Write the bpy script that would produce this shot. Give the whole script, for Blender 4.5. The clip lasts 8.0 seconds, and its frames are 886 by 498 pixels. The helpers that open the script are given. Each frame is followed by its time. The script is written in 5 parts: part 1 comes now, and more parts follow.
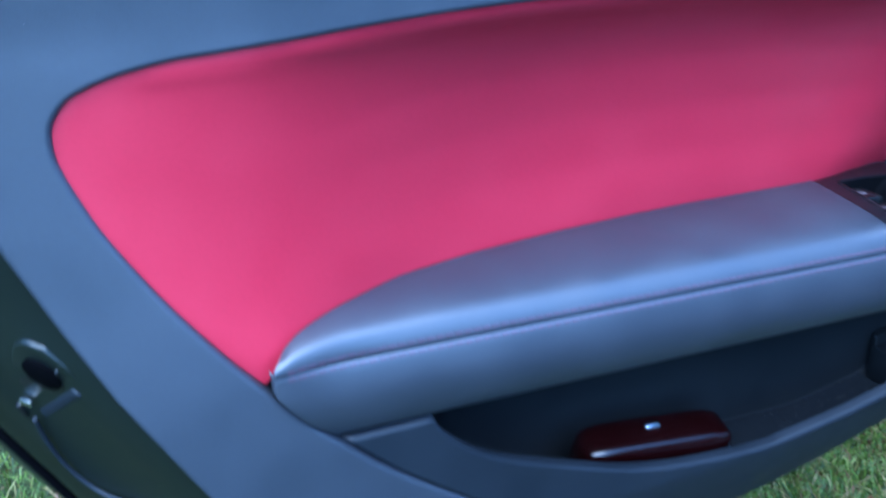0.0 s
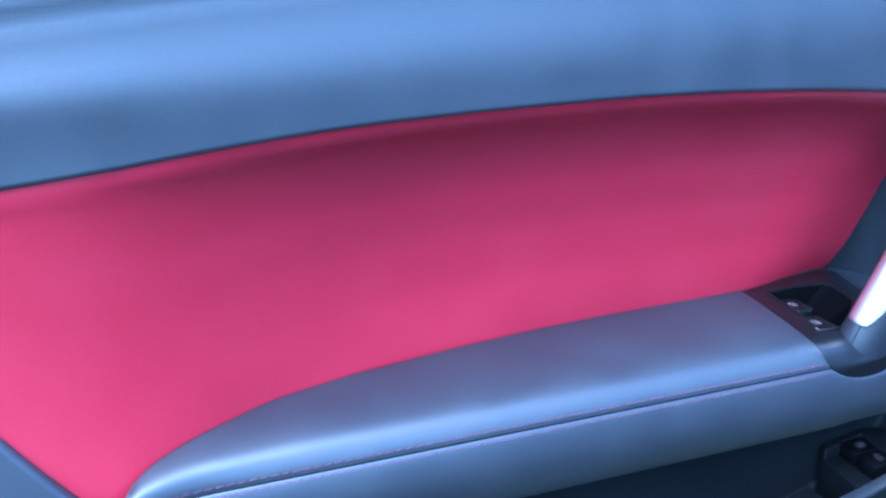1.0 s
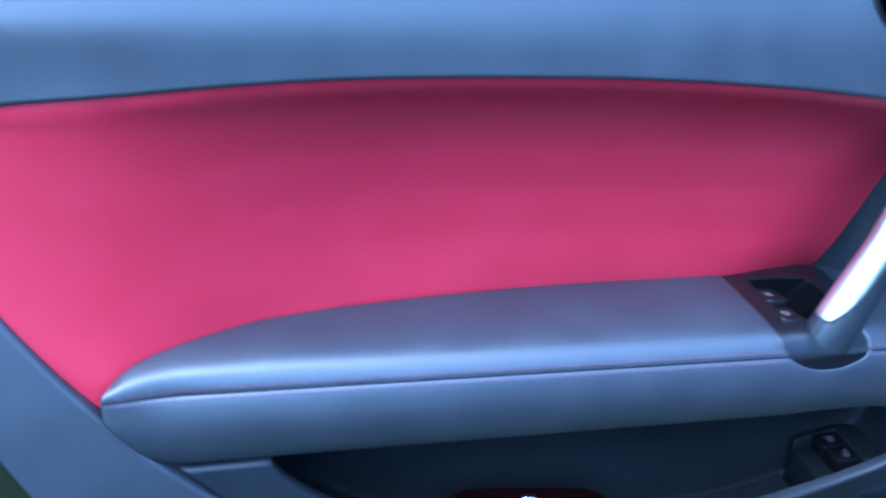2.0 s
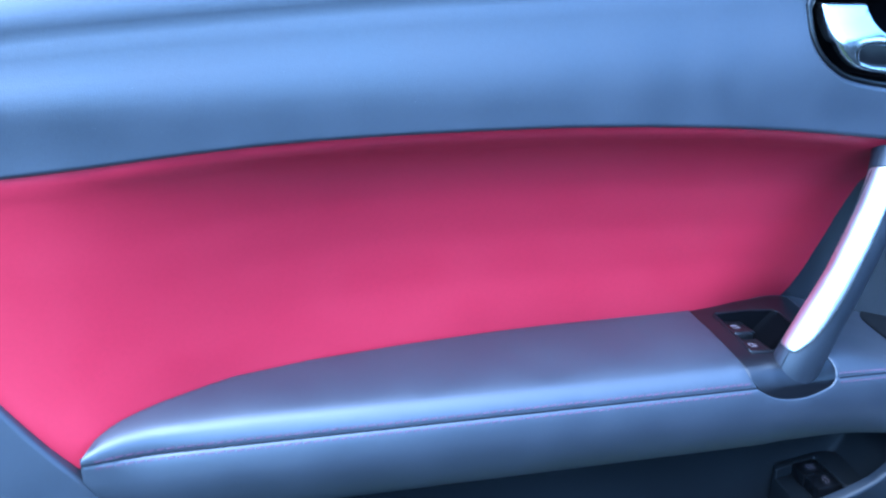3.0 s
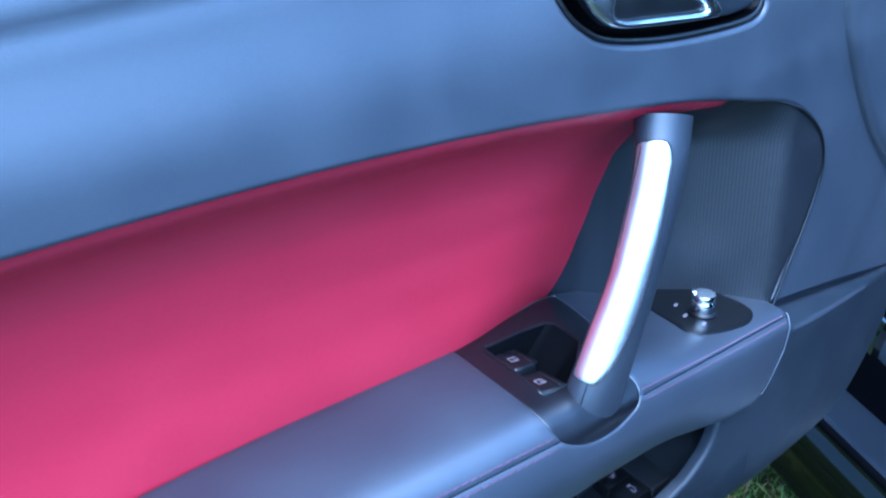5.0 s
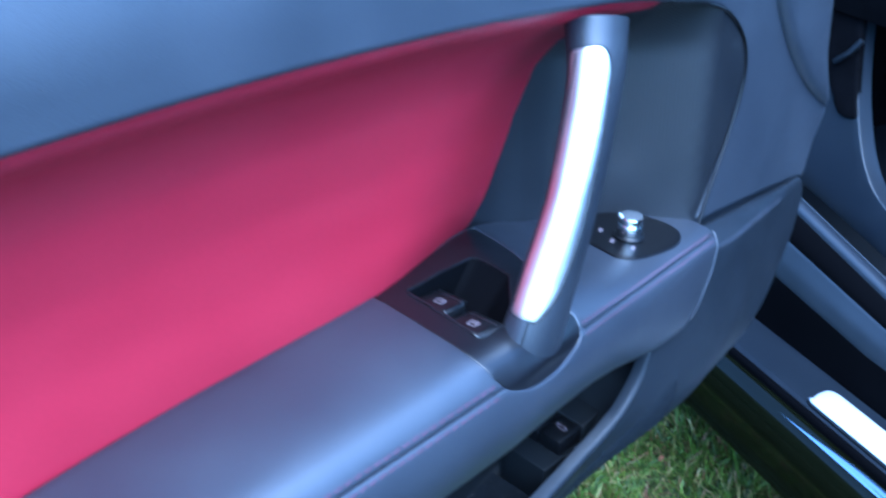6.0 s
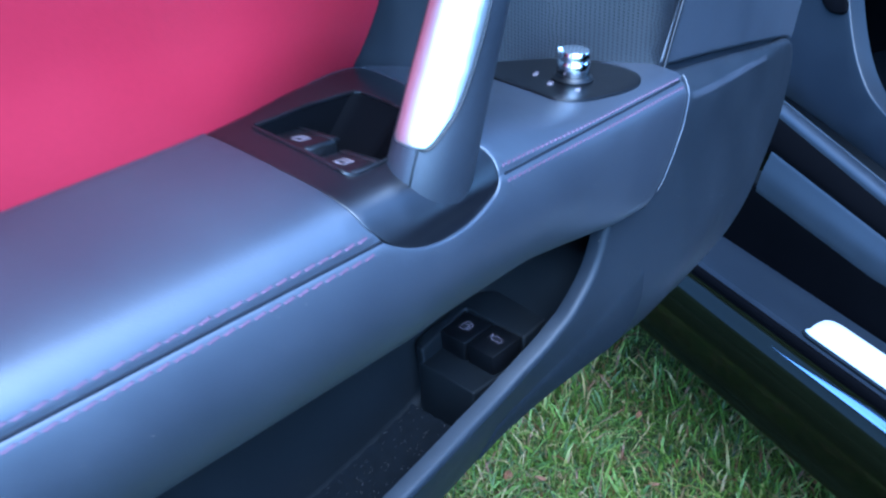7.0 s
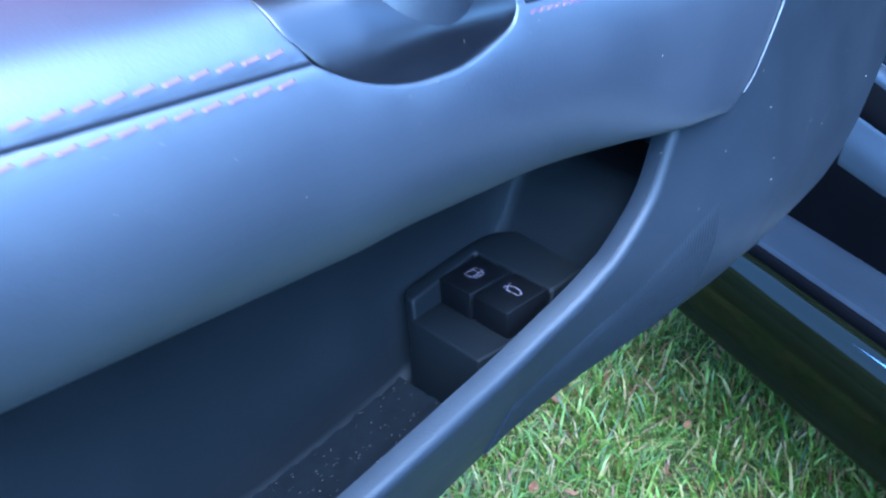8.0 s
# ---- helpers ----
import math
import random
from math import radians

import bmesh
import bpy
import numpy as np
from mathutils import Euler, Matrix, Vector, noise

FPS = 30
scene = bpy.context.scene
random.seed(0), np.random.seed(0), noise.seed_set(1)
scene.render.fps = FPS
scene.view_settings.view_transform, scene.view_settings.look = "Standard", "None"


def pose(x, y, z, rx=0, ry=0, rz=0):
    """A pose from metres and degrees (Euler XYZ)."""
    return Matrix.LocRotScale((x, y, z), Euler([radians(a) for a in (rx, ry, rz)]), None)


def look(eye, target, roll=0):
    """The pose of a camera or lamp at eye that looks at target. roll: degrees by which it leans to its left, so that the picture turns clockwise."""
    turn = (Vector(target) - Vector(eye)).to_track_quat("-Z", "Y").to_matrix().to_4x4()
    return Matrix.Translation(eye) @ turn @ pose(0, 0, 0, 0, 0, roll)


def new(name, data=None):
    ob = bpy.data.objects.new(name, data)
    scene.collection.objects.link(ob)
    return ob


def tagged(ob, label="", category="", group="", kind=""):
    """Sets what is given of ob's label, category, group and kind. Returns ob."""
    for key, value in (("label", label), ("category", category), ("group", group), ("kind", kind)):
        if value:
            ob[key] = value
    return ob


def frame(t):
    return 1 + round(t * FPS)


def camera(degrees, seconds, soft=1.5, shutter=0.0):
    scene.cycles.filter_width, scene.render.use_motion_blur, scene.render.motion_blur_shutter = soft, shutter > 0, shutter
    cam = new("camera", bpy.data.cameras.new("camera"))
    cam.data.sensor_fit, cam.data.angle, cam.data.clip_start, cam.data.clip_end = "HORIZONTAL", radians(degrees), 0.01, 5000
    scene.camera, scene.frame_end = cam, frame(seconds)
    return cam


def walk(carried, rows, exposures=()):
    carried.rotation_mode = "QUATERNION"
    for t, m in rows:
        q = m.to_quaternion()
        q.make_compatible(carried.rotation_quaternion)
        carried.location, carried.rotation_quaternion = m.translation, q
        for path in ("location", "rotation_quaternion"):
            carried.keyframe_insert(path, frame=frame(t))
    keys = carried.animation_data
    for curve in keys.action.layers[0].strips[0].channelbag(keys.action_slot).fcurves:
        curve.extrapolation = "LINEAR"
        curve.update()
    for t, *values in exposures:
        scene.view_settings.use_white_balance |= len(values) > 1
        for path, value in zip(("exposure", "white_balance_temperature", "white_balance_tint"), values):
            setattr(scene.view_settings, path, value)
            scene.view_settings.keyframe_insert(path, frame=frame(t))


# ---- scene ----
cam = camera(49.4, 8.0, 2.2, 0.5)
PATH = [
    (0, (-0.0375, 0.0011, 0.9151), (0.4918, 1.2488, 0.2725), 1.08),
    (0.3, (-0.03, 0.0518, 0.9195), (0.5013, 1.3073, 0.2938), -0.02),
    (0.5, (0.0049, 0.0191, 0.9185), (0.5092, 1.3018, 0.3266), 0.06),
    (0.7, (0.0302, 0.0103, 0.9268), (0.5592, 1.2914, 0.3533), 0.28),
    (1, (0.0606, 0.0032, 0.9378), (0.5576, 1.3055, 0.3838), 0.66),
    (1.5, (0.0584, -0.0086, 0.9236), (0.5273, 1.279, 0.3134), 5.0),
    (2, (0.1039, -0.0586, 0.9506), (0.487, 1.258, 0.3425), 5.16),
    (2.2, (0.1659, -0.1207, 0.9608), (0.455, 1.2384, 0.3958), 4.35),
    (3.3, (0.1022, -0.0633, 0.9675), (0.5563, 1.2567, 0.4185), 1.73),
    (3.5, (0.0909, -0.0585, 0.9856), (0.6175, 1.2244, 0.4141), 2.36),
    (3.7, (0.0861, -0.0707, 0.9778), (0.6785, 1.1928, 0.4278), 1.88),
    (4, (0.1061, -0.0386, 0.9811), (0.7981, 1.1448, 0.3723), 2.25),
    (4.5, (0.185, 0.0243, 0.974), (0.9082, 1.1658, 0.3228), 0.06),
    (4.7, (0.2013, 0.0673, 0.9716), (0.9365, 1.2016, 0.3214), -1.29),
    (5.8, (0.2048, 0.1736, 0.941), (1.0992, 1.153, 0.2404), -1.43),
    (6, (0.2143, 0.1836, 0.9332), (1.1232, 1.1218, 0.1958), -1.32),
    (6.2, (0.2287, 0.1786, 0.9139), (1.1492, 1.0965, 0.1654), -1.0),
    (6.5, (0.2515, 0.2027, 0.8643), (1.1785, 1.1087, 0.1094), -1.68),
    (6.8, (0.288, 0.212, 0.815), (1.510, 1.430, -0.196), -2.6),
    (7, (0.3157, 0.223, 0.7907), (1.2419, 1.1403, 0.0487), -2.57),
    (7.2, (0.336, 0.238, 0.768), (1.549, 1.481, -0.223), -2.4),
    (7.5, (0.3561, 0.255, 0.7337), (1.2455, 1.2047, -0.0125), -2.99),
    (8, (0.3987, 0.2844, 0.6868), (1.2883, 1.2533, -0.0343), -1.82),
]
EXPOSURES = [(0.0, 3.36, 4500, 4), (1.0, 3.44, 4500, 4), (1.5, 3.34, 4500, 4), (2.0, 3.35, 4500, 4), (3.5, 3.65, 4500, 4), (4.5, 3.58, 4500, 4), (6.5, 3.6, 4500, 4), (7.0, 3.66, 4500, 4), (7.5, 3.92, 4500, 4), (8.0, 4.5, 4500, 4)]
walk(cam, [(t, look(eye, target, roll)) for t, eye, target, roll in PATH], EXPOSURES)

# ---- light ----
world = bpy.data.worlds.new("sky")
scene.world = world
world.use_nodes = True
wn = world.node_tree
sky = wn.nodes.new("ShaderNodeTexSky")
sky.sky_type = "NISHITA"
sky.sun_disc = False
SUN_UP, SUN_TURN = radians(60), radians(222)
sky.sun_elevation = SUN_UP
sky.sun_rotation = SUN_TURN
sky.air_density, sky.dust_density, sky.ozone_density = 1.0, 0.6, 2.0
background = wn.nodes["Background"]
background.inputs["Strength"].default_value = 0.15
wn.links.new(sky.outputs["Color"], background.inputs["Color"])

sun_data = bpy.data.lights.new("sun", "SUN")
sun_data.energy, sun_data.angle, sun_data.color = 1.2, radians(60), (1.0, 0.98, 0.96)
sun = new("sun", sun_data)
sun_way = Vector((math.sin(SUN_TURN) * math.cos(SUN_UP), math.cos(SUN_TURN) * math.cos(SUN_UP), math.sin(SUN_UP)))
sun.matrix_world = look(sun_way * 20, (0, 0, 0))


# ---- materials ----
def material(name, colour, rough=0.5, metal=0.0, spec=0.5, mottle=0.1, mottle_size=25.0, grain=0.0, grain_size=900.0, coat=0.0, sheen=0.0, ior=1.5):
    """Principled surface with uneven colour and roughness at two scales and a fine grain."""
    m = bpy.data.materials.new(name)
    m.use_nodes = True
    t = m.node_tree
    p = t.nodes["Principled BSDF"]
    p.inputs["Metallic"].default_value = metal
    p.inputs["Specular IOR Level"].default_value = spec
    p.inputs["IOR"].default_value = ior
    p.inputs["Coat Weight"].default_value = coat
    p.inputs["Coat Roughness"].default_value = 0.05
    p.inputs["Sheen Weight"].default_value = sheen
    tc = t.nodes.new("ShaderNodeTexCoord")
    big = t.nodes.new("ShaderNodeTexNoise")
    big.inputs["Scale"].default_value = mottle_size
    big.inputs["Detail"].default_value = 4
    small = t.nodes.new("ShaderNodeTexNoise")
    small.inputs["Scale"].default_value = mottle_size * 14
    small.inputs["Detail"].default_value = 3
    for n in (big, small):
        t.links.new(tc.outputs["Object"], n.inputs["Vector"])
    both = t.nodes.new("ShaderNodeMath")
    both.operation = "ADD"
    t.links.new(big.outputs["Fac"], both.inputs[0])
    t.links.new(small.outputs["Fac"], both.inputs[1])
    ramp = t.nodes.new("ShaderNodeMapRange")
    ramp.inputs["From Min"].default_value, ramp.inputs["From Max"].default_value = 0.6, 1.4
    ramp.inputs["To Min"].default_value, ramp.inputs["To Max"].default_value = 1 - mottle, 1 + mottle
    t.links.new(both.outputs[0], ramp.inputs["Value"])
    mul = t.nodes.new("ShaderNodeVectorMath")
    mul.operation = "SCALE"
    mul.inputs[0].default_value = colour
    t.links.new(ramp.outputs[0], mul.inputs["Scale"])
    t.links.new(mul.outputs[0], p.inputs["Base Color"])
    rr = t.nodes.new("ShaderNodeMapRange")
    rr.inputs["From Min"].default_value, rr.inputs["From Max"].default_value = 0.3, 0.7
    rr.inputs["To Min"].default_value, rr.inputs["To Max"].default_value = max(0.02, rough * 0.9), min(1, rough * 1.1)
    t.links.new(big.outputs["Fac"], rr.inputs["Value"])
    t.links.new(rr.outputs[0], p.inputs["Roughness"])
    if grain:
        vo = t.nodes.new("ShaderNodeTexVoronoi")
        vo.inputs["Scale"].default_value = grain_size
        t.links.new(tc.outputs["Object"], vo.inputs["Vector"])
        bump = t.nodes.new("ShaderNodeBump")
        bump.inputs["Strength"].default_value = grain
        bump.inputs["Distance"].default_value = 0.0006
        t.links.new(vo.outputs["Distance"], bump.inputs["Height"])
        t.links.new(bump.outputs[0], p.inputs["Normal"])
    return m


VINYL = material("charcoal_vinyl", (0.0160, 0.0198, 0.0280), 0.50, spec=0.68, mottle=0.12, grain=0.12, grain_size=1400)
LEATHER = material("charcoal_leather", (0.0142, 0.0170, 0.0240), 0.46, spec=0.78, mottle=0.1, grain=0.05, grain_size=1300)
HANDLE = material("grained_handle_plastic", (0.0105, 0.0128, 0.0180), 0.46, spec=0.55, mottle=0.1, grain=0.10, grain_size=1500)
POD = material("black_pod_plastic", (0.0016, 0.0017, 0.0022), 0.36, spec=0.22, mottle=0.1)
TICKS = material("grey_thread", (0.032, 0.036, 0.048), 0.6, spec=0.3)
LOWER = material("charcoal_moulded_plastic", (0.0066, 0.0088, 0.0126), 0.52, spec=0.27, mottle=0.14, grain=0.15, grain_size=1500)
RED = material("red_leather", (0.252, 0.0116, 0.0268), 0.45, spec=0.28, mottle=0.06, grain=0.08, grain_size=1300)
GLOSS = material("dark_soft_plastic", (0.0024, 0.0026, 0.0038), 0.36, spec=0.6, mottle=0.1, ior=1.45)
SWITCH = material("dark_switch_plastic", (0.003, 0.0033, 0.0042), 0.34, spec=0.4, mottle=0.1)
BLACK = material("black_plastic", (0.0014, 0.0016, 0.0022), 0.40, spec=0.35)
WELL = material("matt_black_plastic", (0.0016, 0.0017, 0.0022), 0.6, spec=0.1, ior=1.2)
RUBBER = material("black_rubber", (0.0012, 0.0012, 0.0015), 0.7, spec=0.1, ior=1.12)
CHROME = material("chrome", (0.82, 0.84, 0.86), 0.10, metal=1.0, mottle=0.03)
# bright metal for the painted-on sky reflection along the sill edge
EDGE = material("edge_glint_metal", (0.25, 0.27, 0.29), 0.16, metal=1.0, mottle=0.03)
LEVER = material("polished_lever", (0.60, 0.62, 0.64), 0.24, metal=1.0, mottle=0.03)
SILVER = material("satin_silver", (0.82, 0.83, 0.84), 0.36, metal=1.0, mottle=0.02)
BEAD = material("pale_piping", (0.030, 0.034, 0.044), 0.40, spec=0.5, mottle=0.05)
SEAM = material("dark_seam", (0.004, 0.005, 0.008), 0.7, spec=0.15)
THREAD = material("red_grey_thread", (0.080, 0.040, 0.062), 0.6, spec=0.3, mottle=0.25, mottle_size=300)
MARK = material("pale_print", (0.24, 0.20, 0.23), 0.5, mottle=0.05)
FAINT = material("dim_print", (0.11, 0.09, 0.10), 0.5, mottle=0.05)
LINT = material("grey_lint", (0.13, 0.12, 0.11), 0.8, spec=0.1)
# matt plastic; the shade inside the pocket is put into its dark base
POCKET = material("matt_shaded_pocket_plastic", (0.0034, 0.0044, 0.0054), 0.62, spec=0.15, mottle=0.2, grain=0.15, grain_size=1500)
DARK = material("black_cabin_lining", (0.0025, 0.0025, 0.003), 0.9, spec=0.05, mottle=0.4, ior=1.1)
CARPET = material("black_felt", (0.0044, 0.0056, 0.0074), 0.95, spec=0.1, mottle=0.5, mottle_size=160)
PAINT = material("dark_green_black_paint", (0.0018, 0.0022, 0.0010), 0.10, spec=0.4, mottle=0.15, ior=1.22)
SHELL = material("door_edge_paint", (0.004, 0.006, 0.005), 0.35, spec=0.35, mottle=0.2)
SILLCOVER = material("sill_cover_plastic", (0.0088, 0.0114, 0.0160), 0.42, spec=0.32, mottle=0.15, grain=0.1)
COVER = material("sill_trim_plastic", (0.0062, 0.0080, 0.0110), 0.46, spec=0.12, mottle=0.15, grain=0.1)
JAMB = material("glossy_jamb_paint", (0.002, 0.003, 0.002), 0.05, spec=0.5, mottle=0.1, coat=1.0)
PLATE = material("brushed_aluminium", (0.62, 0.66, 0.70), 0.45, metal=0.6, mottle=0.04)
CASE = material("dark_red_gloss", (0.004, 0.0004, 0.0005), 0.25, spec=0.4, mottle=0.1)

TINT = material("tinted_glass", (0.02, 0.025, 0.02), 0.05, spec=0.5, mottle=0.02)
TINT.node_tree.nodes["Principled BSDF"].inputs["Transmission Weight"].default_value = 0.6


def dotted(name, colour, pitch):
    """Perforated grille: rows of small round holes."""
    m = material(name, colour, 0.5, spec=0.45, mottle=0.1)
    t = m.node_tree
    p = t.nodes["Principled BSDF"]
    tc = t.nodes.new("ShaderNodeTexCoord")
    sep = t.nodes.new("ShaderNodeSeparateXYZ")
    t.links.new(tc.outputs["Object"], sep.inputs[0])
    waves = []
    for a, b in ((1.0, 0.0), (0.5, 0.866)):
        one, two, add, sine = (t.nodes.new("ShaderNodeMath") for _ in range(4))
        one.operation, two.operation, add.operation, sine.operation = "MULTIPLY", "MULTIPLY", "ADD", "COSINE"
        one.inputs[1].default_value, two.inputs[1].default_value = a * 2 * math.pi / pitch, b * 2 * math.pi / pitch
        t.links.new(sep.outputs["X"], one.inputs[0])
        t.links.new(sep.outputs["Z"], two.inputs[0])
        t.links.new(one.outputs[0], add.inputs[0])
        t.links.new(two.outputs[0], add.inputs[1])
        t.links.new(add.outputs[0], sine.inputs[0])
        waves.append(sine)
    total = t.nodes.new("ShaderNodeMath")
    t.links.new(waves[0].outputs[0], total.inputs[0])
    t.links.new(waves[1].outputs[0], total.inputs[1])
    hole = t.nodes.new("ShaderNodeMapRange")
    hole.inputs["From Min"].default_value, hole.inputs["From Max"].default_value = 0.5, 1.1
    hole.inputs["To Min"].default_value, hole.inputs["To Max"].default_value = 0.62, 0.28
    fade = t.nodes.new("ShaderNodeMapRange")
    fade.inputs["From Min"].default_value, fade.inputs["From Max"].default_value = 0.655, 0.662
    t.links.new(sep.outputs["X"], fade.inputs["Value"])
    only = t.nodes.new("ShaderNodeMath")
    only.operation = "MULTIPLY"
    t.links.new(total.outputs[0], only.inputs[0])
    t.links.new(fade.outputs[0], only.inputs[1])
    t.links.new(only.outputs[0], hole.inputs["Value"])
    scale = t.nodes.new("ShaderNodeVectorMath")
    scale.operation = "SCALE"
    scale.inputs[0].default_value = colour
    t.links.new(hole.outputs[0], scale.inputs["Scale"])
    t.links.new(scale.outputs[0], p.inputs["Base Color"])
    t.links.new(hole.outputs[0], p.inputs["Specular IOR Level"])
    bump = t.nodes.new("ShaderNodeBump")
    bump.inputs["Strength"].default_value, bump.inputs["Distance"].default_value = 0.35, 0.0008
    t.links.new(hole.outputs[0], bump.inputs["Height"])
    t.links.new(bump.outputs[0], p.inputs["Normal"])
    return m


GRILLE = dotted("perforated_plastic", (0.0068, 0.0085, 0.0126), 0.0016)


def grass_material():
    m = bpy.data.materials.new("grass_blades")
    m.use_nodes = True
    t = m.node_tree
    p = t.nodes["Principled BSDF"]
    p.inputs["Roughness"].default_value = 0.5
    p.inputs["Specular IOR Level"].default_value = 0.35
    geo = t.nodes.new("ShaderNodeNewGeometry")
    ramp = t.nodes.new("ShaderNodeValToRGB")
    stops = ((0.0, (0.016, 0.026, 0.003)), (0.30, (0.045, 0.078, 0.007)), (0.58, (0.090, 0.142, 0.014)), (0.72, (0.135, 0.165, 0.026)), (0.85, (0.22, 0.165, 0.07)), (0.94, (0.105, 0.045, 0.020)))
    for i, (at, c) in enumerate(stops):
        e = ramp.color_ramp.elements[i] if i < 2 else ramp.color_ramp.elements.new(at)
        e.position, e.color = at, (*c, 1)
    t.links.new(geo.outputs["Random Per Island"], ramp.inputs[0])
    t.links.new(ramp.outputs[0], p.inputs["Base Color"])
    # light shines through the thin blades
    thin = t.nodes.new("ShaderNodeBsdfTranslucent")
    t.links.new(ramp.outputs[0], thin.inputs["Color"])
    mix = t.nodes.new("ShaderNodeMixShader")
    mix.inputs["Fac"].default_value = 0.35
    t.links.new(p.outputs[0], mix.inputs[1])
    t.links.new(thin.outputs[0], mix.inputs[2])
    t.links.new(mix.outputs[0], t.nodes["Material Output"].inputs["Surface"])
    return m


GRASS = grass_material()
FOLIAGE = material("dark_foliage", (0.030, 0.045, 0.014), 0.8, spec=0.2, mottle=0.8, mottle_size=1.6, grain=1.0, grain_size=9)
SOIL = material("grassy_soil", (0.021, 0.026, 0.008), 0.95, spec=0.1, mottle=0.6, mottle_size=18, grain=0.8, grain_size=120)


# ---- building helpers ----
def finish(name, verts, faces, mat, parent=None, label="", smooth=True):
    me = bpy.data.meshes.new(name)
    me.from_pydata([tuple(v) for v in verts], [], faces)
    bm = bmesh.new()
    bm.from_mesh(me)
    bmesh.ops.remove_doubles(bm, verts=bm.verts, dist=1e-6)
    bmesh.ops.recalc_face_normals(bm, faces=bm.faces)
    bm.to_mesh(me)
    bm.free()
    me.materials.append(mat)
    if smooth:
        me.shade_smooth()
        me.set_sharp_from_angle(angle=radians(50))
    ob = new(name, me)
    ob.parent = parent
    if label:
        tagged(ob, label)
    return ob


def part(name, bm, mat, parent=None, label="", smooth=True):
    me = bpy.data.meshes.new(name)
    bm.to_mesh(me)
    bm.free()
    me.materials.append(mat)
    if smooth:
        me.shade_smooth()
        me.set_sharp_from_angle(angle=radians(40))
    ob = new(name, me)
    ob.parent = parent
    if label:
        tagged(ob, label)
    return ob


def thing(name, label, category, at=(0, 0, 0)):
    ob = new(name)
    ob.empty_display_size = 0.05
    tagged(ob, label, category)
    return ob


def spline(points, per=6):
    """Smooth open curve through the points."""
    p = [np.array(q, float) for q in points]
    p = [2 * p[0] - p[1]] + p + [2 * p[-1] - p[-2]]
    out = []
    for i in range(1, len(p) - 2):
        a, b, c, d = p[i - 1], p[i], p[i + 1], p[i + 2]
        for k in range(per):
            s = k / per
            out.append(0.5 * (2 * b + (c - a) * s + (2 * a - 5 * b + 4 * c - d) * s * s + (3 * b - a - 3 * c + d) * s ** 3))
    out.append(p[-2])
    return np.array(out)


def joined(*curves):
    """One closed outline of curves laid end to end."""
    pts = []
    for c in curves:
        for q in c:
            if not pts or math.hypot(q[0] - pts[-1][0], q[1] - pts[-1][1]) > 1e-5:
                pts.append((float(q[0]), float(q[1])))
    if math.hypot(pts[0][0] - pts[-1][0], pts[0][1] - pts[-1][1]) < 1e-5:
        pts.pop()
    return pts


def inside(poly, q):
    poly = np.asarray(poly)
    a, b = poly, np.roll(poly, -1, axis=0)
    hit = np.zeros(len(q), bool)
    for (x0, y0), (x1, y1) in zip(a, b):
        if y0 == y1:
            continue
        cross = ((y0 > q[:, 1]) != (y1 > q[:, 1])) & (q[:, 0] < (x1 - x0) * (q[:, 1] - y0) / (y1 - y0) + x0)
        hit ^= cross
    return hit


def distance(loops, q):
    best = np.full(len(q), 1e9)
    for loop in loops:
        a = np.asarray(loop)
        b = np.roll(a, -1, axis=0)
        for p0, p1 in zip(a, b):
            d = p1 - p0
            k = np.clip(((q - p0) @ d) / max(d @ d, 1e-18), 0, 1)
            best = np.minimum(best, np.linalg.norm(q - p0 - k[:, None] * d, axis=1))
    return best


def resample(loop, step):
    out = []
    n = len(loop)
    for i in range(n):
        a, b = np.array(loop[i]), np.array(loop[(i + 1) % n])
        k = max(1, int(math.ceil(np.linalg.norm(b - a) / step)))
        out += [a + (b - a) * j / k for j in range(k)]
    kept = [out[0]]
    for q in out[1:]:
        if np.linalg.norm(q - kept[-1]) > step * 0.35:
            kept.append(q)
    return np.array(kept)


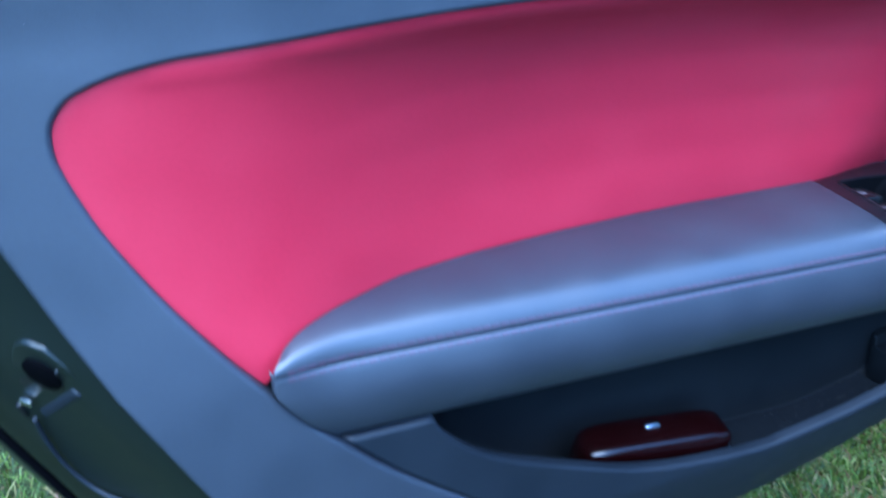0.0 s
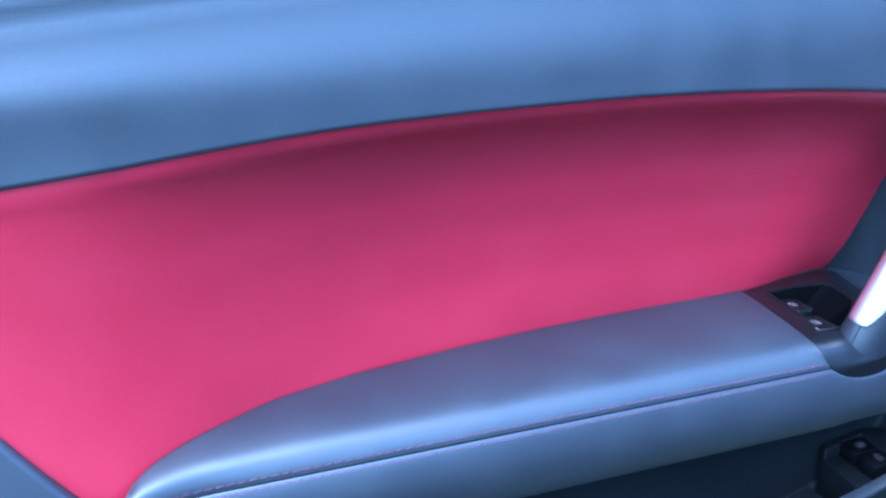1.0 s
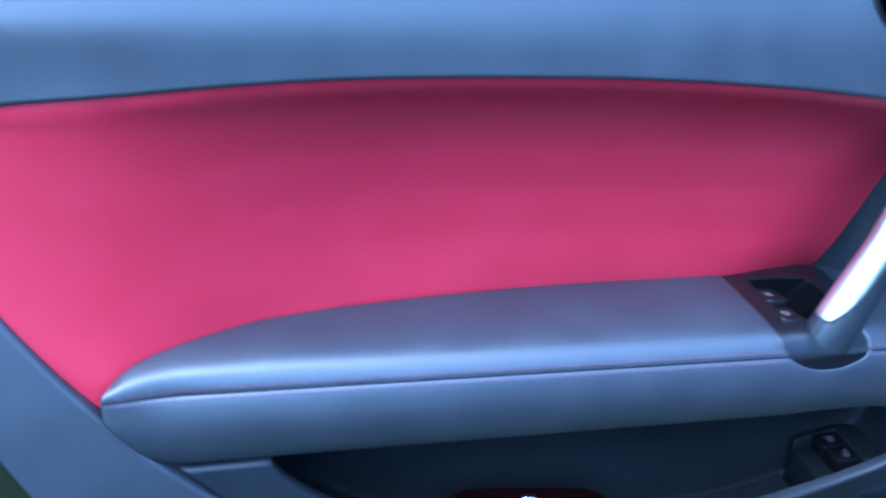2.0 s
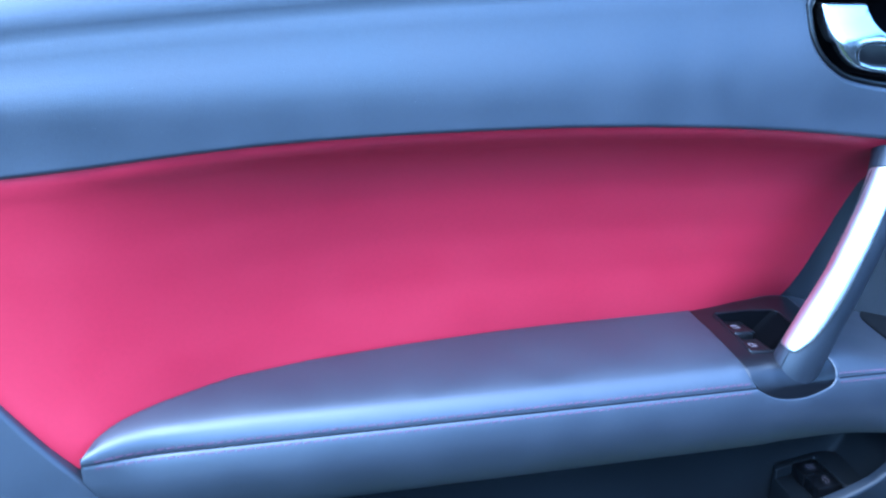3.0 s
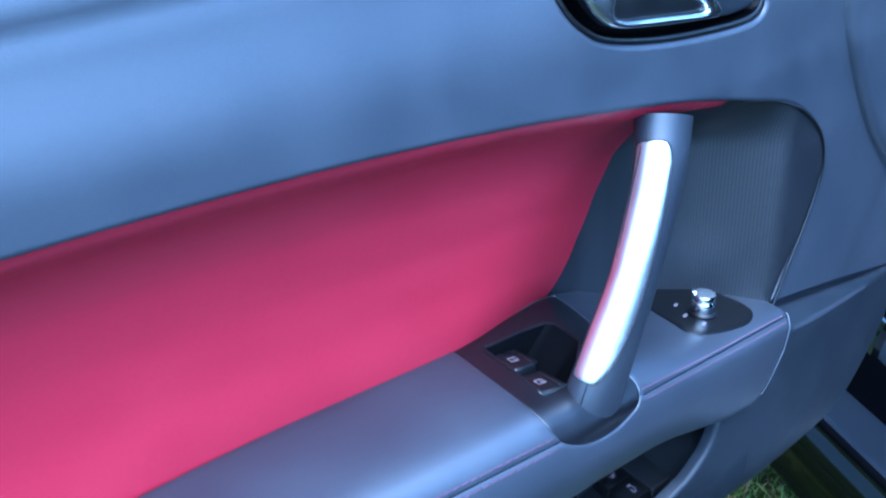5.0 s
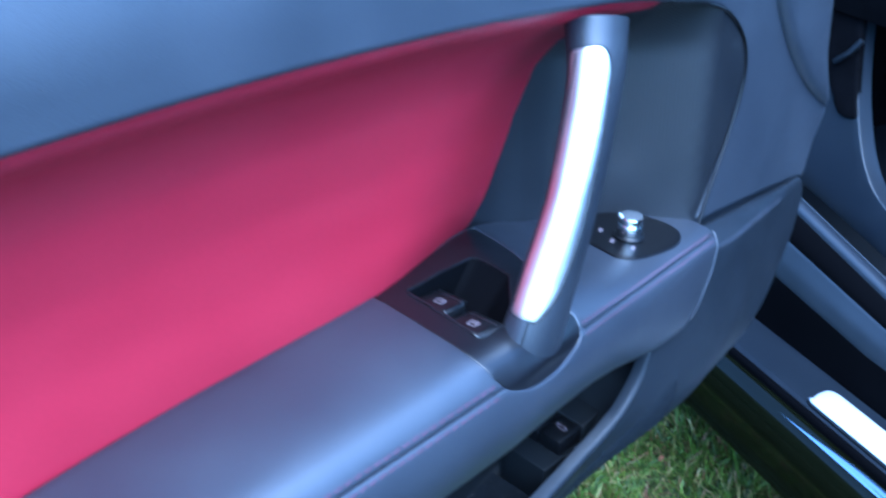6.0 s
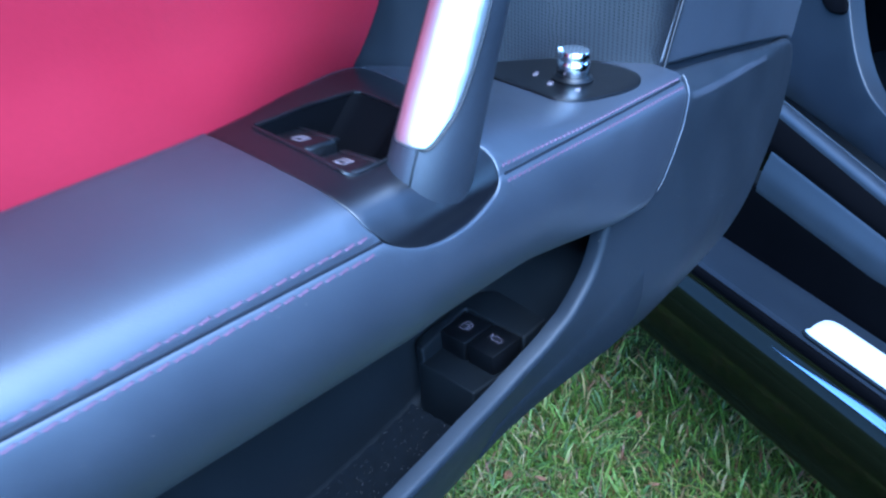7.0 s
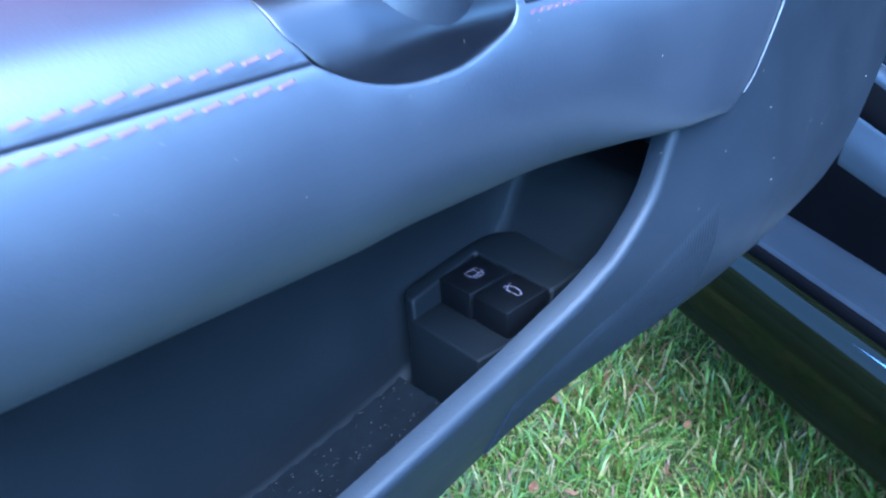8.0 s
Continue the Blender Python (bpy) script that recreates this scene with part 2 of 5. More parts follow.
def sheet(name, outline, holes, f, mat, parent, step=0.008, roll=0.003, back=0.006, label="", lines=(), facing=(0, -1, 0.6), fair=0.0):
    """A moulded skin: the region of the (u, v) plane inside outline and outside holes, carried into space by f(u, v), with
    rounded edges of radius roll that go on backwards for the depth back."""
    from mathutils import geometry
    loops = [resample(l, step * 0.6) for l in (outline, *holes)]
    pts, edges, loop_ids = [], [], []
    for l in loops:
        ids = list(range(len(pts), len(pts) + len(l)))
        pts += [tuple(q) for q in l]
        edges += [(ids[i], ids[(i + 1) % len(ids)]) for i in range(len(ids))]
        loop_ids.append(ids)
    cand = []
    for l in loops:
        tang = np.roll(l, -1, axis=0) - np.roll(l, 1, axis=0)
        tang /= np.maximum(np.linalg.norm(tang, axis=1), 1e-9)[:, None]
        nrm = np.stack([-tang[:, 1], tang[:, 0]], axis=1)
        for frac in (0.12, 0.45, 1.0):
            for sign in (1, -1):
                q = l + sign * nrm * roll * frac
                d = distance(loops, q)
                cand += [tuple(z) for z, dd in zip(q, d) if dd > roll * frac * 0.93]
    for line in lines:
        q = np.array(line)
        cand += [tuple(z) for z, dd in zip(q, distance(loops, q)) if dd > roll * 0.2]
    lo, hi = loops[0].min(axis=0), loops[0].max(axis=0)
    gu, gv = np.arange(lo[0], hi[0], step), np.arange(lo[1], hi[1], step)
    grid = np.array([(u + (step / 2 if j % 2 else 0), v) for j, v in enumerate(gv) for u in gu])
    keep = distance(loops, grid) > roll + step * 0.35
    for line in lines:
        near = np.min(np.linalg.norm(grid[:, None, :] - np.array(line)[None, ::2, :], axis=2), axis=1)
        keep &= near > step * 0.4
    cand += [tuple(z) for z in grid[keep]]
    q = np.array(cand)
    ok = inside(loops[0], q)
    for h in loops[1:]:
        ok &= ~inside(h, q)
    pts += [tuple(z) for z in q[ok]]
    v2, _, faces, _, _, _ = geometry.delaunay_2d_cdt([Vector(z) for z in pts], edges, [], 0, 1e-7)
    v2 = np.array([tuple(z) for z in v2])
    centre = np.array([v2[list(t)].mean(axis=0) for t in faces])
    ok = inside(loops[0], centre)
    for h in loops[1:]:
        ok &= ~inside(h, centre)
    faces = [tuple(t) for t, k in zip(faces, ok) if k]
    d = np.minimum(distance(loops, v2), roll)
    sink = roll - np.sqrt(np.maximum(roll ** 2 - (roll - d) ** 2, 0))
    e = 1e-4

    def normal(u, v):
        n = (f(u + e, v) - f(u - e, v)).cross(f(u, v + e) - f(u, v - e))
        return n.normalized()

    normals = [normal(u, v) for u, v in v2]
    if sum(normals, Vector()).dot(Vector(facing)) < 0:
        normals = [-n for n in normals]
        faces = [t[::-1] for t in faces]
    verts = [f(u, v) - n * s for (u, v), n, s in zip(v2, normals, sink)]
    count = {}
    for t in faces:
        for i in range(3):
            k = (t[i], t[(i + 1) % 3])
            count[k] = count.get(k, 0) + 1
    border = [k for k in count if (k[1], k[0]) not in count]
    deep = {}
    for a, b in border:
        for i in (a, b):
            if i not in deep:
                deep[i] = len(verts)
                verts.append(verts[i] - normals[i] * back)
    faces += [(b, a, deep[a], deep[b]) for a, b in border]
    me = bpy.data.meshes.new(name)
    me.from_pydata([tuple(v) for v in verts], [], faces)
    me.materials.append(mat)
    me.shade_smooth()
    if fair:
        # even normals over the flat of the skin; the rolled edges keep their own
        even = []
        for (u, v), n, dd in zip(v2, normals, d):
            m = (f(u + fair, v) - f(u - fair, v)).cross(f(u, v + fair) - f(u, v - fair)).normalized()
            even.append(tuple(m if m.dot(n) > 0 else -m) if dd >= roll * 0.999 else (0.0, 0.0, 0.0))
        even += [(0.0, 0.0, 0.0)] * (len(verts) - len(even))
        me.normals_split_custom_set_from_vertices(even)
    ob = new(name, me)
    ob.parent = parent
    if label:
        tagged(ob, label)
    return ob


def tube(name, path, radii, mat, parent, sides=16, label="", flat=(1.0, 1.0), cap=True):
    """A round or oval bar along a path."""
    path = [Vector(p) for p in path]
    verts, faces = [], []
    up = Vector((0, -1, 0.001))
    for i, p in enumerate(path):
        d = (path[min(i + 1, len(path) - 1)] - path[max(i - 1, 0)]).normalized()
        side = d.cross(up).normalized()
        out = side.cross(d).normalized()
        r = radii[i] if hasattr(radii, "__len__") else radii
        for k in range(sides):
            a = 2 * math.pi * k / sides
            verts.append(p + side * math.cos(a) * r * flat[0] + out * math.sin(a) * r * flat[1])
    n = len(path)
    for i in range(n - 1):
        for k in range(sides):
            a, b = i * sides + k, i * sides + (k + 1) % sides
            faces.append((a, b, b + sides, a + sides))
    if cap:
        faces.append(tuple(range(sides))[::-1])
        faces.append(tuple(range((n - 1) * sides, n * sides)))
    return finish(name, verts, faces, mat, parent, label)


def block(name, m, size, mat, parent, bevel=0.002, segments=3, label="", taper=1.0):
    """A box of that size, standing on the middle of its bottom face at the pose m, with rounded edges and a top that may taper."""
    bm = bmesh.new()
    bmesh.ops.create_cube(bm, size=1)
    for v in bm.verts:
        k = taper if v.co.z > 0 else 1
        v.co = Vector((v.co.x * size[0] * k, v.co.y * size[1] * k, (v.co.z + 0.5) * size[2]))
    bmesh.ops.bevel(bm, geom=bm.edges[:], offset=bevel, segments=segments, affect="EDGES", profile=0.5)
    bm.transform(m)
    return part(name, bm, mat, parent, label)


def lathe(name, m, profile, mat, parent, sides=32, label="", ridges=0.0):
    """A turned piece: profile of (radius, height), bottom first."""
    verts, faces = [], []
    for r, z in profile:
        for k in range(sides):
            a = 2 * math.pi * k / sides
            rr = r * (1 + (ridges if k % 2 else 0))
            verts.append(m @ Vector((rr * math.cos(a), rr * math.sin(a), z)))
    for i in range(len(profile) - 1):
        for k in range(sides):
            a, b = i * sides + k, i * sides + (k + 1) % sides
            faces.append((a, b, b + sides, a + sides))
    faces.append(tuple(range(sides))[::-1])
    faces.append(tuple(range((len(profile) - 1) * sides, len(profile) * sides)))
    return finish(name, verts, faces, mat, parent, label)


def smooth01(x):
    x = min(1.0, max(0.0, x))
    return x * x * (3 - 2 * x)


def table(x, xs, ys):
    return float(np.interp(x, xs, ys))


def eased(xs, ys, width=0.02):
    """A table with its corners rounded off."""
    at = np.linspace(xs[0] - 0.1, xs[-1] + 0.1, 801)
    gap = at[1] - at[0]
    half = int(3 * width / gap)
    kernel = np.exp(-0.5 * (np.arange(-half, half + 1) * gap / width) ** 2)
    dense = np.concatenate([np.full(half, ys[0]), np.interp(at, xs, ys), np.full(half, ys[-1])])
    smooth = np.convolve(dense, kernel / kernel.sum(), "valid")
    return lambda x: float(np.interp(x, at, smooth))


# ---- ground ----
def ground_height(x, y):
    return 0.012 * noise.noise(Vector((x * 2.1, y * 2.1, 0.3))) + 0.006 * noise.noise(Vector((x * 7, y * 7, 1.7)))


def build_ground():
    xs = np.concatenate([[-400, -60, -12, -4], np.linspace(-1.5, 2.6, 42), [5, 12, 60, 400]])
    ys = np.concatenate([[-400, -60, -12, -4], np.linspace(-1.2, 2.9, 42), [5, 12, 60, 400]])
    verts = [(x, y, ground_height(x, y) if abs(x) < 3 and abs(y) < 3 else 0) for y in ys for x in xs]
    n = len(xs)
    faces = [(j * n + i, j * n + i + 1, (j + 1) * n + i + 1, (j + 1) * n + i) for j in range(len(ys) - 1) for i in range(n - 1)]
    ob = finish("ground", verts, faces, SOIL)
    tagged(ob, "lawn soil under the short grass", "ground", kind="structure")


def build_grass(count=150000):
    rng = np.random.default_rng(4)
    verts, faces = [], []
    for i in range(count):
        x, y = rng.normal(0.5, 0.85), rng.normal(0.9, 0.8)
        if i % 5 in (1, 2, 3):
            x, y = rng.normal(0.98, 0.26), rng.normal(0.70, 0.28)
        elif i % 10 == 4:
            x, y = rng.normal(-0.1, 0.35), rng.normal(1.1, 0.35)
        # thinned along the car, so that dark soil stands in for shade there
        off = (x - 1.073) * 0.927 - (y - 0.492) * 0.375
        near = smooth01((off + 0.24) / 0.17)
        if i % 4 and rng.uniform() < 0.78 * near:
            continue
        tuft = noise.noise(Vector((x * 11, y * 11, 5.1)))
        bare = noise.noise(Vector((x * 23, y * 23, 2.4)))
        if i % 4 and bare > 0.28 and rng.uniform() < 0.6:
            continue
        h = rng.uniform(0.014, 0.040) * (1 + 0.6 * tuft)
        w = rng.uniform(0.0007, 0.0019)
        if i % 4 == 0:
            h *= 0.45
        a, lean, b = rng.uniform(0, 2 * math.pi), abs(rng.normal(0.7, 0.55)), rng.uniform(0, 2 * math.pi)
        if i % 6 == 0:
            lean, h, w = rng.uniform(1.6, 3.2), h * 1.1, w * 0.6
        base = np.array((x, y, ground_height(x, y) - 0.002))
        side = np.array((math.cos(a), math.sin(a), 0)) * w
        way = np.array((math.cos(b), math.sin(b), 0))
        bend = rng.uniform(0.2, 0.46)
        p = [base, base + way * h * lean * bend + np.array((0, 0, h * 0.5)), base + way * h * lean * (bend * 0.6 + 0.42) + np.array((0, 0, h * 0.85)),
             base + way * h * lean + np.array((0, 0, h * (1.0 if lean < 1 else 0.75)))]
        k = len(verts)
        verts += [p[0] - side, p[0] + side, p[1] - side * 0.95, p[1] + side * 0.95, p[2] - side * 0.65, p[2] + side * 0.65, p[3]]
        faces += [(k, k + 1, k + 3, k + 2), (k + 2, k + 3, k + 5, k + 4), (k + 4, k + 5, k + 6)]
    me = bpy.data.meshes.new("grass")
    me.from_pydata([tuple(v) for v in verts], [], faces)
    me.materials.append(GRASS)
    me.shade_smooth()
    ob = new("grass", me)
    tagged(ob, "short green lawn grass with dry straw blades", "grass", kind="stuff")


def build_trees():
    """Unseen trees and hedges far round the lawn, closing the horizon; added to block low sky."""
    n, m = 220, 16
    verts, faces = [], []
    for i in range(n):
        a = 2 * math.pi * i / n
        way = Vector((math.cos(a), math.sin(a), 0))
        # low on the near side to admit skylight, tall beyond the door
        tall = 1.8 + 7.0 * smooth01(0.35 + 0.65 * way.y) * (1 + 0.25 * noise.noise(way * 3.1)) + 0.8 * noise.noise(way * 11 + Vector((3, 1, 0)))
        for k in range(m):
            z = tall * k / (m - 1)
            bulge = 1.6 * math.sin(math.pi * k / (m - 1)) + 0.9 * noise.noise(way * 17 + Vector((0, 0, z * 0.8)))
            verts.append(way * (15.0 - bulge + (3.0 if k == m - 1 else 0)) + Vector((0, 0, z - 0.1)))
    for i in range(n):
        j = (i + 1) % n
        faces += [(i * m + k, j * m + k, j * m + k + 1, i * m + k + 1) for k in range(m - 1)]
    ob = finish("backdrop", verts, faces, FOLIAGE)
    tagged(ob, "unseen dark leafy trees and hedge added far round the lawn to block low sky", "trees", kind="structure")


build_ground()
build_grass()
build_trees()

# ---- car door: lines of the trim, as (x, z) ----
RED_TOP = spline([(-0.034, 0.780), (-0.0275, 0.7855), (-0.010, 0.7925), (0.015, 0.7982), (0.042, 0.8010), (0.07, 0.8035), (0.13, 0.8092), (0.20, 0.8135), (0.30, 0.816),
                  (0.40, 0.8155), (0.51, 0.810), (0.60, 0.8005), (0.65, 0.7925), (0.684, 0.785)])
RED_LEFT = spline([(-0.034, 0.780), (-0.0385, 0.773), (-0.0400, 0.7645), (-0.0386, 0.752), (-0.0305, 0.7305), (-0.020, 0.709), (0.003, 0.672), (0.030, 0.6355), (0.050, 0.612)])
RED_BOTTOM = spline([(0.050, 0.612), (0.055, 0.616), (0.062, 0.621), (0.074, 0.626), (0.095, 0.629), (0.13, 0.631), (0.2, 0.632), (0.33, 0.632), (0.5, 0.632), (0.606, 0.632)])
RED_RIGHT = spline([(0.606, 0.632), (0.611, 0.650), (0.618, 0.672), (0.628, 0.704), (0.637, 0.738), (0.644, 0.762), (0.652, 0.775), (0.664, 0.7815), (0.684, 0.785)])
GRILLE_RIM = spline([(0.684, 0.785), (0.70, 0.781), (0.74, 0.771), (0.766, 0.759), (0.79, 0.739), (0.799, 0.716), (0.796, 0.695), (0.785, 0.668), (0.770, 0.640), (0.757, 0.613)])
FRAME_LINE = spline([(0.050, 0.612), (0.069, 0.589), (0.093, 0.565), (0.125, 0.535), (0.164, 0.504), (0.20, 0.475), (0.235, 0.44), (0.26, 0.40), (0.27, 0.372)])
POCKET_RIM = spline([(0.152, 0.566), (0.163, 0.549), (0.194, 0.522), (0.238, 0.497), (0.286, 0.476), (0.338, 0.461), (0.40, 0.454), (0.45, 0.453), (0.50, 0.459), (0.55, 0.4675),
                     (0.59, 0.4760), (0.62, 0.4845), (0.65, 0.4985), (0.678, 0.523), (0.690, 0.552)])
WHITE_LINE = spline([(0.757, 0.613), (0.753, 0.606), (0.747, 0.588), (0.731, 0.562), (0.719, 0.550), (0.705, 0.531), (0.686, 0.512), (0.66, 0.492), (0.63, 0.468), (0.60, 0.44), (0.588, 0.405)])
KICK_TOP = spline([(0.954, 0.5735), (0.941, 0.580), (0.89, 0.590), (0.835, 0.600), (0.757, 0.613)])
BOTTOM = [(0.27, 0.372), (0.35, 0.371), (0.45, 0.376), (0.53, 0.394), (0.588, 0.413), (0.63, 0.424), (0.67, 0.4305), (0.71, 0.436), (0.75, 0.4405), (0.80, 0.449), (0.86, 0.467), (0.91, 0.494), (0.945, 0.519), (0.956, 0.540), (0.960, 0.556), (0.9585, 0.566), (0.954, 0.5735)]
REAR_EDGE = [(0.27, 0.372), (0.20, 0.376), (0.15, 0.392), (0.09, 0.435), (0.05, 0.482), (0.018, 0.539), (-0.004, 0.578), (-0.03, 0.623), (-0.052, 0.668), (-0.071, 0.710), (-0.085, 0.755), (-0.094, 0.80), (-0.099, 0.87)]
FRONT_EDGE = [(0.954, 0.5735), (0.966, 0.605), (0.983, 0.631), (0.962, 0.662), (0.948, 0.692), (0.941, 0.732), (0.942, 0.80), (0.944, 0.88)]
CREST = 0.905     # height at which the upper trim turns over


base_y = eased((-0.1, -0.03, 0.05, 0.2, 0.55, 0.68, 0.76, 0.97), (0.470, 0.460, 0.457, 0.465, 0.468, 0.476, 0.488, 0.505), 0.03)


def bottom_z(x):
    return table(x, [p[0] for p in BOTTOM[:-1]], [p[1] for p in BOTTOM[:-1]])


lean = eased((-0.1, 0.0, 0.15, 0.5, 0.65, 0.8, 0.95), (0.02, 0.03, 0.08, 0.14, 0.13, 0.08, 0.06), 0.03)


def trim_y(x, z):
    y = base_y(x)
    y -= 0.010 * smooth01((0.74 - z) / 0.18) * smooth01((0.30 - x) / 0.22)
    y += 0.030 * min(1.2, max(0.0, (bottom_z(x) + 0.06 - z) / 0.06)) ** 2 * smooth01((0.97 - x) / 0.2)
    if 0.80 < z < 0.90:
        y -= 0.0035 * math.sin(math.pi * (z - 0.80) / 0.10) ** 2
    y += lean(x) * max(0.0, z - 0.80)
    return y


crest_rise = eased((-0.1, 0.0, 0.063, 0.164, 0.278, 0.39, 0.473, 0.52), (-0.046, -0.035, -0.028, -0.0205, -0.0125, -0.0070, -0.0030, 0.0), 0.02)


def trim(x, v):
    """The skin of the door: up the inner face, then over the crest and on to the window ledge."""
    rise = crest_rise(x)
    if v <= CREST:
        z = v + rise * smooth01((v - 0.815) / 0.09)
        y = trim_y(x, v)
        if v > 0.880:
            y += 0.0012 * math.exp(-((v - CREST) / 0.005) ** 2)
        return Vector((x, y, z))
    r = 0.050
    a = min((v - CREST) / r, 1.25)
    over = max(0.0, v - CREST - 1.25 * r)
    y = trim_y(x, CREST) + r * (1 - math.cos(a)) + over * math.sin(1.25) + 0.0012 * math.exp(-((v - CREST) / 0.005) ** 2)
    return Vector((x, y, CREST + rise + r * math.sin(a) + over * math.cos(1.25)))


# armrest: cross-section from the back over the front edge to the pocket
ARM = spline([(0.540, 0.6455), (0.522, 0.6448), (0.50, 0.6434), (0.482, 0.6415), (0.4675, 0.6388), (0.4568, 0.6340), (0.450, 0.6240), (0.4466, 0.615), (0.4445, 0.603), (0.4464, 0.589), (0.4512, 0.577), (0.4575, 0.5685), (0.467, 0.5645), (0.485, 0.5655)], 8)
ARM_S = np.concatenate([[0], np.cumsum(np.linalg.norm(np.diff(ARM, axis=0), axis=1))])
SEAM_S = float(ARM_S[6 * 8])
LIP_S = float(ARM_S[11 * 8])
END_S = float(ARM_S[-1])


def arm_back(x):
    return table(x, (0.050, 0.0525, 0.055, 0.057, 0.060, 0.068, 0.080, 0.10, 0.13, 0.145, 0.2, 0.27, 0.33, 0.38, 0.5, 0.55, 0.60, 0.64, 0.68, 0.72, 0.757),
                 (0.4455, 0.4465, 0.4480, 0.452, 0.456, 0.463, 0.470, 0.480, 0.494, 0.500, 0.514, 0.525, 0.532, 0.536, 0.540, 0.549, 0.557, 0.562, 0.560, 0.537, 0.503))


def arm_back_z(x):
    return table(x, (0.050, 0.055, 0.060, 0.067, 0.075, 0.087, 0.10, 0.15, 0.756), (0.6255, 0.630, 0.634, 0.637, 0.6395, 0.6415, 0.643, 0.6455, 0.6455))


def grille_y(x, z):
    line = table(x, (0.57, 0.60, 0.64, 0.68, 0.72, 0.757, 0.80), (0.572, 0.572, 0.570, 0.557, 0.532, 0.4870, 0.4868))
    return 0.477 + (max(line, 0.478) - 0.477) * min(1.0, max(0.0, (0.788 - z) / 0.045)) ** 0.6


def armrest(x, s, groove=0.0009):
    """A point of the padded armrest at x, s metres along its cross-section."""
    y, z = table(s, ARM_S, ARM[:, 0]), table(s, ARM_S, ARM[:, 1])
    if s < SEAM_S:
        crown = 1 - 0.75 * smooth01((x - 0.585) / 0.09)
        lift = (arm_back_z(x) - 0.624) / 0.0215
        front = 0.4445 + 0.0055 * smooth01((x - 0.04) / 0.06)
        y = front + (y - 0.45) / 0.09 * (arm_back(x) - front)
        z = 0.624 + (z - 0.624) * lift * crown
    else:
        y -= 0.0055 * (1 - smooth01((x - 0.04) / 0.06)) * math.exp(-(s - SEAM_S) / 0.010)
    if s > SEAM_S:
        y -= 0.8 * max(0.0, y - 0.4445) * smooth01((x - 0.60) / 0.09) * smooth01((s - SEAM_S) / 0.01)
    y += max(0.0, x - 0.53) * 0.10
    z -= max(0.0, x - 0.55) * 0.065
    z -= 0.003 * smooth01((x - 0.660) / 0.060) * smooth01((s - SEAM_S) / (LIP_S - SEAM_S))
    d = abs(s - SEAM_S)
    y += groove * math.exp(-(d / 0.0013) ** 2) * 0.6
    z -= groove * math.exp(-(d / 0.0013) ** 2) * 0.8
    return Vector((x, y, z))


def arm_left(s):
    """Where the armrest begins at s: the rounded tip above the seam, the slanted joint below it."""
    z = table(s, ARM_S, ARM[:, 1])
    if s < SEAM_S:
        return 0.0520
    return table(z, (0.565, 0.589, 0.611, 0.625), (0.0935, 0.0695, 0.0525, 0.0520))


def arm_right(s):
    if s < SEAM_S:
        return 0.756
    z = table(s, ARM_S, ARM[:, 1]) - 0.013 - 0.002 * smooth01((s - SEAM_S) / (LIP_S - SEAM_S))
    return table(z, (0.530, 0.540, 0.550, 0.562, 0.588, 0.606, 0.613), (0.706, 0.7125, 0.7195, 0.7315, 0.7475, 0.7535, 0.757))


door = thing("door_assembly", "open car door with red leather insert and charcoal trim", "car door")

# frame of the trim
frame_outline = joined(REAR_EDGE, [(-0.10, 1.0), (0.944, 1.0)], FRONT_EDGE[::-1], KICK_TOP, GRILLE_RIM[::-1], RED_TOP[::-1], RED_LEFT, FRAME_LINE)
bezel_line = joined(spline([(0.5235, 0.892), (0.5275, 0.873), (0.535, 0.860), (0.545, 0.851), (0.558, 0.8440), (0.580, 0.8388), (0.61, 0.8348), (0.65, 0.8325), (0.682, 0.8322), (0.698, 0.8345), (0.7045, 0.8405), (0.7035, 0.850), (0.694, 0.870),
                            (0.683, 0.885), (0.670, 0.897), (0.655, 0.902), (0.60, 0.903), (0.55, 0.903), (0.529, 0.901), (0.5235, 0.892)]))
sheet("upper_trim", frame_outline, [bezel_line], trim, VINYL, door, 0.010, 0.0035, 0.026, "charcoal grained vinyl surround", lines=[[(x, CREST + d) for x in np.arange(-0.09, 0.94, 0.008)] for d in np.arange(-0.012, 0.064, 0.004)], fair=0.004)


# red insert
red_low = eased([*RED_LEFT[12:-1, 0], *RED_BOTTOM[:, 0]], [*RED_LEFT[12:-1, 1], *RED_BOTTOM[:, 1]], 0.022)
RED_V = np.linspace(-0.1, 1.1, 121)
RED_G = np.interp(RED_V, (0.0, 0.12, 0.30, 0.50, 0.70, 0.80, 0.89, 0.955, 0.982, 1.0), (0.88, 0.93, 0.98, 0.95, 0.82, 0.67, 0.44, 0.13, 0.045, 0.045))
RED_G = np.convolve(np.pad(RED_G, 3, "edge"), np.array([1, 2, 3, 4, 3, 2, 1]) / 16, "valid")
red_foot = eased(np.linspace(-0.05, 0.70, 151), [max(0.0, arm_back(max(x, 0.0505)) - base_y(x) - 0.001) for x in np.linspace(-0.05, 0.70, 151)], 0.016)
RED_EDGE = np.concatenate([spline(RED_LEFT[::-1], 3), spline(RED_TOP, 3)])


